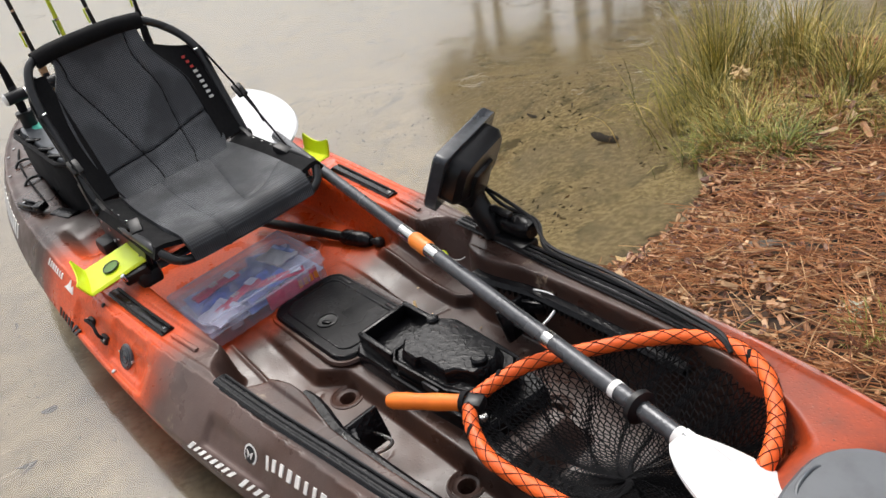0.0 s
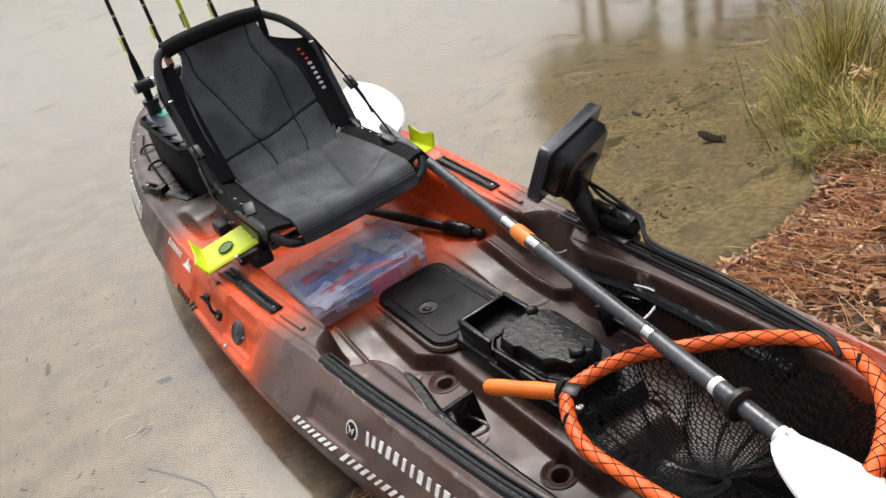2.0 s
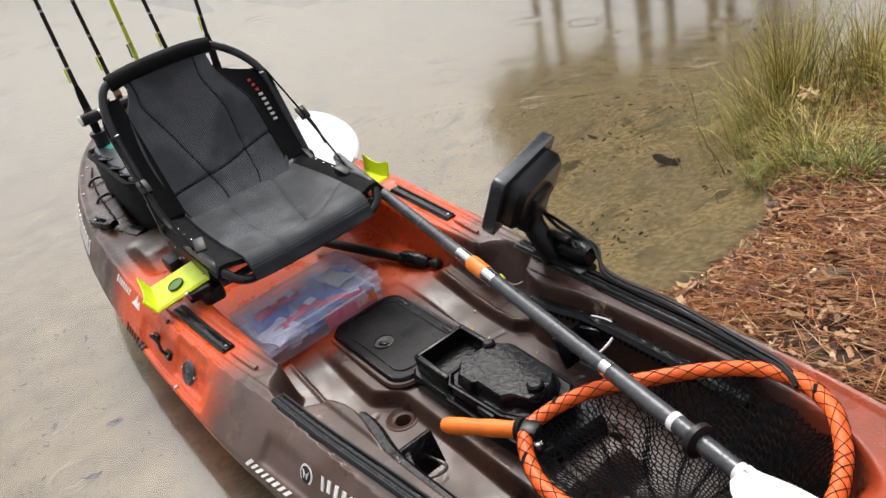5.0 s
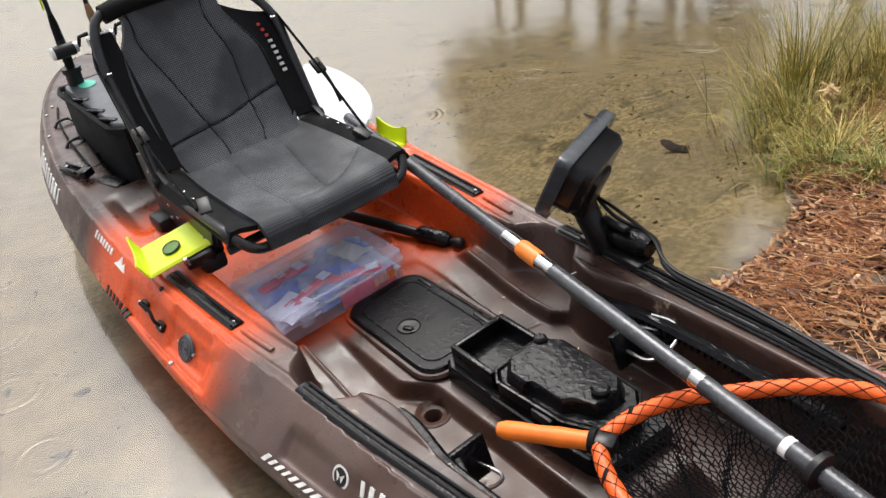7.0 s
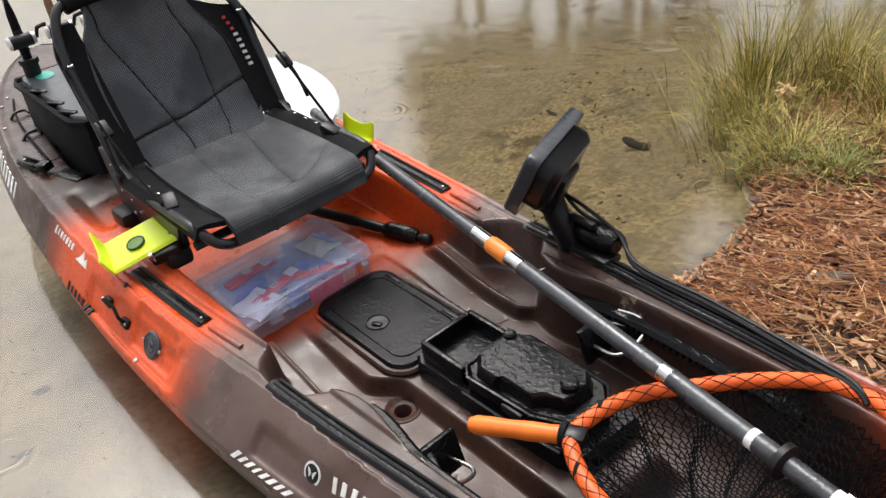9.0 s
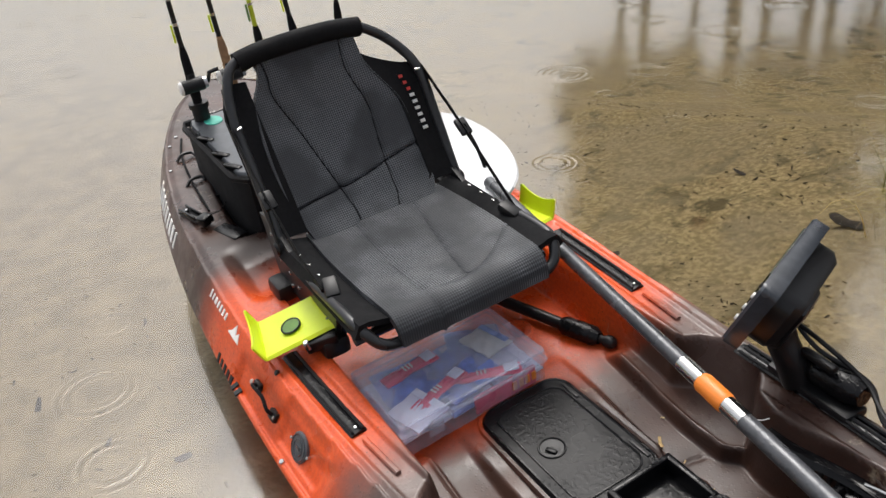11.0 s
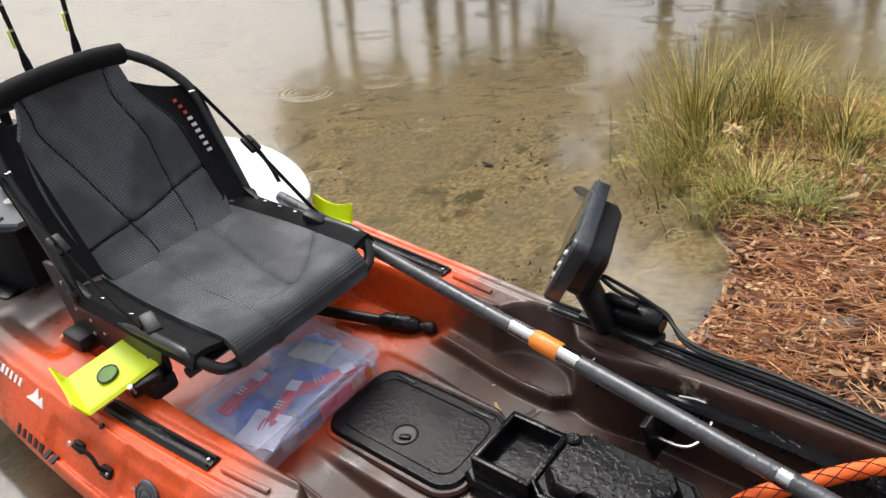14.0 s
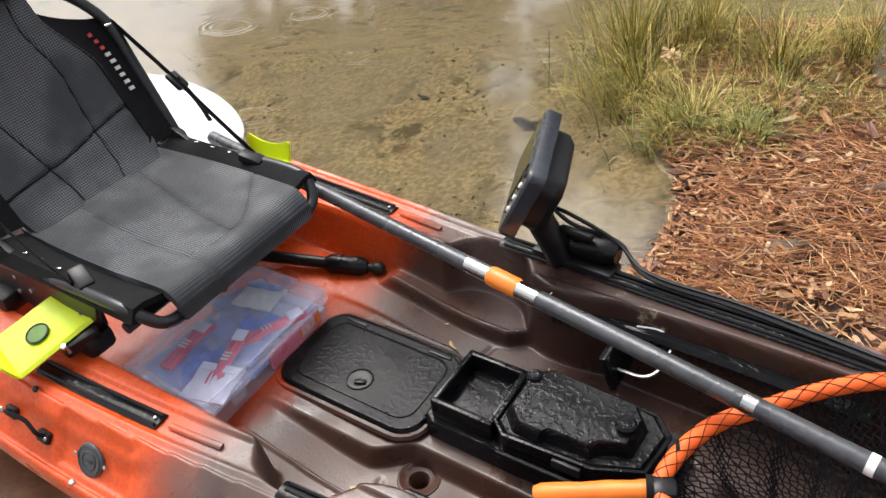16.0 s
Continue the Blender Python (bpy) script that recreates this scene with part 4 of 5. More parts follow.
# ---- things in the kayak ----
def tackle_box():
    m = pose(-0.100, -0.089, 0.1535, 0, 0, 1.5)
    L, W = 0.342, 0.212
    box = thing("tackle_box", "milky clear plastic tackle box filled with bait packets", "tackle box", m.translation)

    body = block((W - 0.006, L - 0.006, 0.054), m @ pose(0, 0, 0.028), 0.004)
    part("box_body", body, CLEAR, box).visible_shadow = False
    lid = block((W, L, 0.024), m @ pose(0, 0, 0.067), 0.004)
    lid_part = part("box_lid", lid, CLEAR, box)
    lid_part.visible_shadow = False
    part("lid_rim", tube([m @ Vector((x, y, 0.056)) for x, y in rounded(W + 0.004, L + 0.004, 0.008)], 0.003, 6, True), CLEAR, lid_part)
    part("lid_edge", tube([m @ Vector((x, y, 0.078)) for x, y in rounded(W - 0.003, L - 0.003, 0.008)], 0.0025, 6, True), CLEAR, lid_part)
    for oy in (-0.1, 0.1):
        part("latch", block((0.006, 0.035, 0.034), m @ pose(W / 2 + 0.004, oy, 0.045), 0.002), CLEAR, box)
    for oy in (-0.05, 0.05):
        part("divider", block((W - 0.01, 0.0015, 0.05), m @ pose(0, oy * 1.1, 0.028), 0), CLEAR, box)
    rng = random.Random(9)
    spec = [(0.01, 0.02, 0.15, 0.13, NAVY, 0.050, "navy soft bait packet"), (-0.02, -0.085, 0.15, 0.12, NAVY, 0.052, "navy soft bait packet"), (0.06, -0.11, 0.09, 0.085, LILAC, 0.058, "pale soft bait packet"),
            (-0.055, 0.10, 0.08, 0.12, SKY_PACK, 0.048, "blue soft bait packet"), (-0.055, -0.06, 0.03, 0.13, PINK, 0.060, "red soft bait packet"), (0.045, -0.05, 0.028, 0.14, PINK, 0.064, "red and white soft bait packet"),
            (-0.015, 0.105, 0.09, 0.07, WHITE_PRINT, 0.067, "white hook packet with a hang hole"), (0.06, 0.05, 0.028, 0.15, PINK, 0.056, "red soft bait packet")]
    for k in range(3):
        spec.insert(k, (0.0, -0.112 + 0.112 * k, 0.195, 0.108, (LILAC, SKY_PACK, LILAC)[k], 0.034, "pale soft bait packet lying flat"))
    for x, y, w, l, mat, z, label in spec:
        mm = m @ pose(x, y, z, rng.uniform(-3, 3), rng.uniform(-3, 3), rng.uniform(-30, 30) if z > 0.04 else 0)

        def pillow(u, v):
            e = 0.006 * math.sin(math.pi * u) * math.sin(math.pi * v) + 0.0015 * math.sin(17 * u + 9 * v)
            return mm @ Vector(((u - 0.5) * w, (v - 0.5) * l, e))
        pk = thing("bait_packet", label, "bait packet", mm.translation, "packets in the tackle box")
        part("bag", sheet(pillow, 14, 14, 0.004), mat, pk)
        if mat is not NAVY:
            part("header", block((w * 0.9, l * 0.2, 0.002), mm @ pose(0, l * 0.36, 0.006), 0.0005), LILAC if mat is not WHITE_PRINT else SKY_PACK, pk)
        for i in range(3 if mat is PINK else 0):
            part("print_bar", block((w * 0.5, 0.003, 0.002), mm @ pose(0, -l * 0.1 + i * 0.008, 0.008), 0), PINK if mat is not PINK else WHITE_PRINT, pk)
    # packet standing against the front wall
    mm = m @ pose(W / 2 - 0.007, 0.07, 0.03)
    pk = thing("bait_packet", "red bait packet standing against the front of the box", "bait packet", mm.translation, "packets in the tackle box")
    part("bag", block((0.006, 0.15, 0.045), mm, 0.002), PINK, pk)
    for i in range(4):
        part("print_bar", block((0.002, 0.011, 0.02), mm @ pose(0.0042, 0.02 + 0.016 * i, 0.0), 0), SLEEVE, pk)


tackle_box()

# paddle lying along the boat
A, B = Vector((1.14, 0.0155, 0.352)), Vector((-0.46, 0.280, 0.363))
along = (B - A).normalized()


def on_shaft(x):
    return A + along * ((A.x - x) / -along.x)


paddle = thing("paddle", "kayak paddle with grey shaft and white blades, laid lengthways", "paddle", A)
part("shaft", tube([on_shaft(1.15), on_shaft(0.40)], 0.0152, 14), CARBON, paddle)
part("shaft", tube([on_shaft(0.40), on_shaft(-0.47)], 0.0146, 14), CARBON, paddle)
part("ferrule_sleeve", tube([on_shaft(x) for x in (0.418, 0.412, 0.362, 0.356)], [0.0165, 0.0182, 0.0182, 0.0165], 16), SLEEVE, paddle, "orange joint sleeve")
part("ferrule_band", tube([on_shaft(0.46), on_shaft(0.418)], 0.0160, 14), STEEL, paddle, "bright worn scale band")
part("ferrule_band", tube([on_shaft(0.356), on_shaft(0.305)], 0.0156, 14), STEEL, paddle, "bright worn scale band")
part("shaft_tape", tube([on_shaft(0.836), on_shaft(0.816)], 0.0157, 14), STEEL, paddle, "silvery tape")
part("shaft_tape", tube([on_shaft(0.996), on_shaft(0.984)], 0.0158, 14), WHITE_PRINT, paddle, "white tape")
part("shaft_tape", tube([on_shaft(1.128), on_shaft(1.116)], 0.0158, 14), WHITE_PRINT, paddle, "white tape")
part("drip_ring", tube([on_shaft(x) for x in (1.048, 1.044, 1.034, 1.030)], [0.017, 0.028, 0.028, 0.017], 18), BLACK, paddle, "black rubber drip ring")


def blade(start, axis, across, length, width):
    n = axis.cross(across).normalized()

    def f(u, v):
        wide = width * (math.sin(math.pi * min(1.0, (u * 0.86 + 0.02)) ** 0.75) ** 0.62)
        s = (v - 0.5) * wide
        cup = 0.012 * (1 - (2 * v - 1) ** 2) - 0.03 * math.sin(math.pi * u * 0.5) ** 2
        ridge = 0.008 * math.exp(-((v - 0.5) / 0.07) ** 2) * (1 - u)
        return start + axis * (u * length) + across * s + n * (cup + ridge)
    return sheet(f, 26, 16, 0.006)


part("blade", blade(A + along * 0.012, -along, Vector((0.1, 0.82, -0.42)).normalized(), 0.46, 0.195), WHITE, paddle, "white fibreglass blade")
part("blade", blade(on_shaft(-0.39), along, Vector((0.15, 0.86, 0.28)).normalized(), 0.46, 0.20), WHITE, paddle, "white fibreglass blade")


def landing_net():
    o, ax = Vector((0.752, -0.072, 0.275)), Vector((0.905, 0.40, 0.085)).normalized()
    pr = Vector((-0.404, 0.912, 0.03)).normalized()
    prof = [(0.0, 0.012), (0.03, 0.062), (0.085, 0.115), (0.17, 0.152), (0.25, 0.182), (0.335, 0.198), (0.41, 0.18), (0.465, 0.125), (0.49, 0.05)]
    loop = [o + ax * a + pr * w for a, w in prof] + [o + ax * 0.494] + [o + ax * a - pr * w for a, w in reversed(prof)]
    path = smooth_line(loop, 7)
    net = thing("landing_net", "orange foam landing net with black mesh lying in the bow", "landing net", o)
    ring = part("hoop", tube(path, 0.0135, 12), FOAM, net, "orange foam covered hoop")
    # mesh wrapped over the foam
    bm = bmesh.new()
    for sgn in (1, -1):
        for k in range(4):
            pts = []
            for i, p in enumerate(path[:: 1]):
                d = (path[min(i + 1, len(path) - 1)] - path[max(i - 1, 0)]).normalized()
                side = d.cross(Vector((0, 0, 1))).normalized()
                up = side.cross(d)
                ang = sgn * i * 0.5 + k * 2 * math.pi / 4
                pts.append(p + (side * math.cos(ang) + up * math.sin(ang)) * 0.0141)
            tube(pts, 0.0007, 4, bm=bm)
    part("hoop_netting", bm, BLACK_CLOTH, ring)
    grip = [o + (Vector((0.592, -0.146, 0.246)) - o) * t for t in (0, 0.06, 0.2, 0.4, 0.6, 0.8, 0.94, 1.0)]
    part("handle", tube(grip, [0.013, 0.0165, 0.0150, 0.0165, 0.0150, 0.0165, 0.0158, 0.012], 14), GRIP_FOAM, net, "smooth orange foam handle")
    part("yoke", block((0.042, 0.036, 0.028), frame_to(o + ax * 0.004, ax, (0, 0, 1)), 0.01), BLACK, net, "black plastic yoke")
    part("yoke_band", tube([o - ax * 0.018, o - ax * 0.008], 0.021, 12), BLACK_CLOTH, net)
    for a, w in ((0.44, 0.155), (0.03, 0.065)):
        for s in (1, -1):
            p = o + ax * a + pr * w * s
            part("hoop_tie", tube([p - ax * 0.004, p + ax * 0.002], 0.0155, 12), BLACK_CLOTH, net)
    # hanging bag of mesh, two crossing sets of wavy cords

    def bag(u, v):
        """u around the hoop, v from the rim to the bottom."""
        p = path[int(u * (len(path) - 1) + 0.5) % len(path)]
        mid = o + ax * 0.27 + Vector((0, 0, 0))
        q = p.lerp(mid, 1 - (1 - v) ** 1.3)
        sag = 0.135 * math.sin(min(1, v * 1.5) * math.pi / 2) + 0.006 * math.sin(5 * u * 6.283 + 7 * v)
        fold = 0.007 * math.sin(5 * v * 3.1 + 13 * u * 6.283)
        return Vector((q.x + fold, q.y + fold * 0.6, max(q.z - 0.012 - sag, floor_z(min(q.x, 1.05), q.y) + 0.012 + 0.02 * math.sin(21 * u) ** 2)))
    bm = bmesh.new()
    n_u, n_v = 140, 44
    pts = [[bag(((i + 0.5 * (j % 2)) / n_u) % 1.0, j / n_v) for i in range(n_u)] for j in range(n_v)]
    for j in range(n_v - 1):
        for i in range(n_u):
            a = pts[j][i]
            ends = (pts[j + 1][i], pts[j + 1][(i - 1) % n_u] if j % 2 == 0 else pts[j + 1][(i + 1) % n_u])
            for b in ends:
                if (a - b).length > 1e-3:
                    tube([a, b], 0.0013, 3, bm=bm)
    tagged(part("net_bag", bm, BLACK_CLOTH, net, "black knotted mesh bag", smooth=False), kind="stuff")


landing_net()


def fishfinder():
    ctr, n, r = Vector((0.338, 0.316, 0.470)), Vector((-0.85, -0.30, 0.43)).normalized(), Vector((0.33, -0.94, 0)).normalized()
    m = frame_to(ctr, r, n)
    ff = thing("fishfinder", "dark grey sonar screen on a black rail mount", "fishfinder", (0.45, 0.335, 0.265))
    case = part("case", slab(rounded(0.236, 0.145, 0.014), -0.024, 0.006, m, 0.005), CASE, ff, "blue-grey screen housing")
    part("screen", slab(rounded(0.155, 0.10, 0.004), 0.0, 0.0085, m @ pose(-0.025, 0, 0), 0.001), SCREEN, case)
    for i in range(7):
        part("button", slab(disc(0.0055, 10), 0.004, 0.0095, m @ pose(0.078 + 0.014 * (i % 2), -0.042 + 0.014 * i, 0), 0.001), WHITE_PRINT if i % 2 else BLACK, case)
    part("case_back", slab(rounded(0.20, 0.115, 0.03), 0.0, 0.046, m @ pose(0, 0, -0.02, 180), 0.014), BLACK, ff)
    part("tilt_bracket", block((0.085, 0.10, 0.045), m @ pose(0.0, -0.04, -0.055), 0.01), BLACK, ff)
    arm_top = m @ Vector((0.0, -0.055, -0.045))
    part("mount_post", tube(smooth_line([arm_top, arm_top + Vector((0.01, 0.0, -0.04)), (0.385, 0.325, 0.32), (0.40, 0.33, 0.28)], 4), 0.027, 12), BLACK, ff)
    for s in (-1, 1):
        part("bracket_knob", slab(disc(0.02, 16), 0, 0.018, m @ pose(s * 0.032, -0.045, -0.05, 0, s * 90, 0), 0.004), BLACK, ff)
    part("mount_base", block((0.17, 0.05, 0.018), frame_to((0.43, 0.335, 0.283), (1, -0.08, 0.03), (0, 0, 1)), 0.006), BLACK, ff)
    part("mount_tube", tube([(0.375, 0.352, 0.305), (0.39, 0.351, 0.307), (0.49, 0.347, 0.312), (0.51, 0.346, 0.313)], [0.018, 0.026, 0.026, 0.018], 14), WET_BLACK, ff)
    part("clamp_lever", block((0.07, 0.018, 0.014), frame_to((0.43, 0.335, 0.345), (1, -0.1, 0), (0, 0.2, 1)), 0.005), BLACK, ff)
    part("plug", tube([m @ Vector((-0.02, -0.05, -0.05)), m @ Vector((-0.03, -0.07, -0.075))], 0.008, 10), BLACK, ff)
    s0 = m @ Vector((-0.03, -0.07, -0.075))
    for k in range(2):
        pts = [s0, s0 + Vector((0.05, 0.0, -0.01 - 0.02 * k)), (0.50, 0.36 + 0.012 * k, 0.33 - 0.01 * k), (0.58, 0.325 - 0.01 * k, 0.308), (0.75, 0.318 - 0.012 * k, 0.308), (0.95, 0.284 - 0.012 * k, 0.318), (1.03, 0.262 - 0.008 * k, 0.326), (1.06, 0.24, 0.318)]
        part("cable", tube(smooth_line(pts, 7), 0.0042, 7), BLACK, ff, "black power cable along the rail")


fishfinder()


def paddle_rest(sd):
    ctr = Vector((-0.312, -0.325, 0.320)) if sd < 0 else Vector((-0.345, C + 0.295, 0.312))
    if sd < 0:
        # knocked askew: its outer end and front edge hang lower
        out, fwd = Vector((-0.195, -0.962, -0.192)), Vector((0.969, -0.225, -0.115))
        up = fwd.cross(-out).normalized()
        m = Matrix((fwd, out, up)).transposed().to_4x4()
        m.translation = ctr
    else:
        m = Matrix.Translation(ctr) @ Matrix.Rotation(radians(4), 4, "Z")
    rest = thing("paddle_rest", "bright yellow plastic tray on a black bracket beside the seat", "tray", ctr - Vector((0, 0, 0.04)), "trays beside the seat")

    def f(u, v):
        x, y = (u - 0.5) * 0.124, -0.088 + 0.178 * v
        z = 0.006 * (2 * u - 1) ** 2
        if v > 0.86:
            k = (v - 0.86) / 0.14
            z += 0.034 * k * (1 + 0.35 * (2 * u - 1) ** 2)
            y = -0.088 + 0.178 * (0.86 + 0.05 * k)
        if abs(2 * u - 1) > 0.9:
            z -= 0.006
        return m @ Vector((x, y, z))
    flip = sd > 0
    part("tray", sheet(f if flip else (lambda u, v: f(1 - u, v)), 20, 40, 0.004), YELLOW, rest, "fluorescent yellow tray with an upturned lip")
    part("tray_pad", slab(disc(0.021, 22), 0.0, 0.005, m @ pose(0.002, 0.0, 0.001), 0.001), GREEN_DOT, rest, "round green sticker")
    part("pad_ring", tube([m @ Vector((0.002 + x, y, 0.0055)) for x, y in disc(0.020)], 0.002, 6, True), BLACK, rest)
    part("bracket", block((0.05, 0.07, 0.028), m @ pose(0.05, -0.05, -0.018, 0, 0, 10), 0.006), BLACK, rest)
    part("bracket", block((0.06, 0.05, 0.03), m @ pose(0.02, -0.075, -0.032), 0.006), WET_BLACK, rest)
    part("bracket_bolt", slab(disc(0.007, 10), 0, 0.02, m @ pose(0.07, -0.02, -0.012), 0.002), STEEL, rest)


paddle_rest(-1)
paddle_rest(1)

arm = thing("mount_arm", "black extension arm with a ball end lying on the floor", "mount arm", (-0.1, 0.25, 0.15))
part("tube", tube([(-0.42, 0.10, 0.185), (-0.10, 0.212, 0.169)], 0.0135, 10), BLACK, arm)
part("grip", tube([(-0.112, 0.208, 0.170), (-0.10, 0.212, 0.169), (-0.035, 0.237, 0.166), (-0.022, 0.242, 0.165)], [0.014, 0.0215, 0.0215, 0.014], 14), WET_BLACK, arm)
part("ball", tube([(-0.024, 0.241, 0.165), (-0.014, 0.245, 0.164), (-0.008, 0.247, 0.164), (0.002, 0.251, 0.164), (0.011, 0.254, 0.164), (0.015, 0.256, 0.164)], [0.009, 0.009, 0.013, 0.015, 0.012, 0.005], 12), BLACK, arm)

lure = thing("fishing_lure", "small yellow lure hooked on the paddle shaft, pale tail", "lure", (0.397, 0.185, 0.155))
part("body", tube(smooth_line([(0.388, 0.178, 0.312), (0.398, 0.181, 0.316), (0.41, 0.180, 0.312)], 3), 0.005, 8), YELLOW, lure)
part("tail", tube(smooth_line([(0.41, 0.180, 0.312), (0.428, 0.183, 0.306), (0.44, 0.19, 0.306), (0.448, 0.2, 0.31)], 4), 0.0012, 6), WHITE_PRINT, lure)

# ---- crate and rods in the stern ----
crate = thing("gear_bag", "black soft-sided gear crate strapped behind the seat", "gear crate", (-1.05, -0.02, 0.25))
co = [(-1.31, -0.235), (-1.27, -0.245), (-0.83, -0.245), (-0.79, -0.22), (-0.79, 0.18), (-0.83, 0.205), (-1.27, 0.205), (-1.31, 0.18)]
part("body", slab(co, 0.25, 0.440, None, 0.012, top_scale=0.98), BLACK_CLOTH, crate)
part("top_panel", slab([(x * 0.97 - 0.03, y * 0.93) for x, y in co], 0.43, 0.452, None, 0.006), GREY_HATCH, crate, "wet grey top panel")
part("top_rim", tube([(x, y, 0.442) for x, y in co], 0.009, 6, True), BLACK_CLOTH, crate)
part("sticker", slab([(x * 1.5, y) for x, y in disc(0.026, 16)], 0, 0.003, pose(-1.24, -0.165, 0.451), 0.0005), TEAL, crate, "teal sticker")
part("sticker", slab(disc(0.018, 12), 0, 0.003, pose(-0.93, -0.15, 0.451), 0.0005), WHITE_PRINT, crate)
for x in (-1.12, -0.98, -0.88):
    part("strap_clip", block((0.06, 0.016, 0.014), pose(x, -0.225, 0.45, 0, 0, 25), 0.003), WET_BLACK, crate)
rope = thing("coiled_rope", "maroon and white rope coil on the crate", "rope", (-0.92, -0.1, 0.452))
for k in range(4):
    part("strand", tube(smooth_line([(-1.02 + 0.01 * k, -0.12 + 0.022 * k, 0.468), (-0.95, -0.14 + 0.025 * k, 0.51 + 0.008 * k), (-0.87, -0.13 + 0.024 * k, 0.50), (-0.83, -0.10 + 0.02 * k, 0.465)], 5), 0.010, 8), MAROON if k % 2 == 0 else LILAC, rope)


def rod(y, top, mat, grip_mat, reel, lean):
    base = Vector((-1.28, y, 0.30))
    tip = Vector((-1.28, y + lean * (top - 0.30), top))
    d = (tip - base).normalized()
    rd = thing("fishing_rod", {LIME: "lime green", BLACK: "black"}.get(mat, "dark") + " fishing rod with a reel standing in the crate", "fishing rod", base, "rods behind the seat")
    part("rod_holder", tube([base, base + d * 0.20], 0.024, 12), BLACK, rd)
    part("holder_rim", tube([base + d * 0.19, base + d * 0.205], 0.029, 12), BLACK, rd)
    part("grip", tube([base + d * 0.2, base + d * 0.24, base + d * 0.34, base + d * 0.37], [0.013, 0.015, 0.012, 0.008], 10), grip_mat, rd)
    L = 1.9
    part("blank", tube([base + d * 0.3, base + d * 1.0, base + d * L], [0.0075, 0.0058, 0.002], 8), mat, rd)
    for q in (0.43, 0.50, 0.62, 0.85, 1.1, 1.4):
        part("guide_wrap", tube([base + d * q, base + d * (q + 0.008)], 0.0085 - 0.003 * q / 1.4, 8), STEEL, rd)
    part("rod_tag", block((0.006, 0.006, 0.05), frame_to(base + d * 0.41 + Vector((0, -0.012, 0)), (1, 0, 0), d), 0.002), YELLOW if mat is BLACK else GREEN_DOT, rd)
    if reel:
        rc = base + d * 0.265 + Vector((0.03, -0.005, 0))
        rl = part("reel", tube([rc + Vector((0, -0.032, 0)), rc + Vector((0, 0.03, 0))], 0.020, 14), BLACK, rd)
        part("side_plate", tube([rc + Vector((0, -0.040, 0)), rc + Vector((0, -0.032, 0))], [0.016, 0.021], 16), WHITE_PRINT, rl, "pale reel cap")
        part("spool", tube([rc + Vector((0, 0.03, 0)), rc + Vector((0, 0.040, 0))], 0.017, 14), STEEL, rl)
        part("crank", tube([rc + Vector((0, 0.045, 0)), rc + Vector((0.02, 0.05, 0.03)), rc + Vector((0.03, 0.075, 0.035))], 0.006, 8), BLACK, rl)
        part("reel_foot", block((0.03, 0.02, 0.06), frame_to(base + d * 0.265, (1, 0, 0), d), 0.006), BLACK, rl)


rod(-0.188, 1.9, BLACK, BLACK_CLOTH, True, 0.02)
rod(-0.066, 1.9, BLACK, CORK, True, -0.01)
rod(0.040, 1.9, LIME, BLACK_CLOTH, True, 0.003)
rod(0.165, 1.9, BLACK, BLACK_CLOTH, False, -0.043)
rod(0.278, 1.9, BLACK, BLACK_CLOTH, False, 0.07)


# ---- bank: needles, leaves, grass, stump ----
def bank_spot(rng, xlo=-0.3, xhi=2.6, ylo=-0.9, yhi=2.9):
    while True:
        x, y = rng.uniform(xlo, xhi), rng.uniform(ylo, yhi)
        d = land(x, y)
        if d > 0.0 and (d > 0.1 or rng.random() < d * 8) and not (abs(y) < 0.30 and x < 1.8) and not (abs(y) < 0.36 and x < 1.5):
            return x, y


def strands(name, count, seed, mat, label, length, rad, lift, area=None):
    rng = random.Random(seed)
    verts, faces = [], []
    for _ in range(count):
        x, y = bank_spot(rng, *area) if area else bank_spot(rng)
        # the carpet is thickest on the point and thins out inland
        reach = max(abs(x - 1.15) / 1.45, abs(y - 1.0) / 1.9) + 0.12 * noise.noise((x * 2, y * 2, 9.0))
        if rng.random() < (step(1.1, 0.7, reach) if area else step(0.68, 1.0, reach)):
            continue
        if noise.noise((x * 1.7, y * 1.7, 4.0)) < -0.28 and rng.random() < 0.75:
            continue
        z, a, L = ground_z(x, y) + rng.uniform(0.001, lift), rng.uniform(0, 3.14) if rng.random() < 0.7 else rng.gauss(0.4, 0.4), rng.uniform(*length)
        bend, tilt = rng.uniform(-0.35, 0.35), rng.uniform(-0.12, 0.12)
        k = len(verts)
        for s in (-1, 0, 1):
            aa = a + bend * s * 0.5
            cx, cy = x + math.cos(aa) * L * 0.5 * s, y + math.sin(aa) * L * 0.5 * s
            cz = max(z + tilt * L * s * 0.5, ground_z(cx, cy) + 0.001)
            r = rad * (1.0 if s < 1 else 0.5)
            nx, ny = -math.sin(aa), math.cos(aa)
            verts += [(cx + nx * r, cy + ny * r, cz), (cx - nx * r, cy - ny * r, cz), (cx, cy, cz + r * 1.5)]
        for s in (0, 3):
            for p, q in ((0, 1), (1, 2), (2, 0)):
                faces.append((k + s + p, k + s + q, k + s + 3 + q, k + s + 3 + p))
    me = bpy.data.meshes.new(name)
    me.from_pydata(verts, [], faces)
    me.materials.append(mat)
    return tagged(new(name, me), label, "pine needles", kind="stuff")


strands("pine_straw", 36000, 21, NEEDLES, "fallen rust-brown pine needles carpeting the bank", (0.06, 0.17), 0.0012, 0.04)


strands("pine_straw", 26000, 22, NEEDLES, "fallen rust-brown pine needles spreading inland", (0.08, 0.19), 0.0022, 0.03, (-0.3, 7.0, -4.5, 7.0))


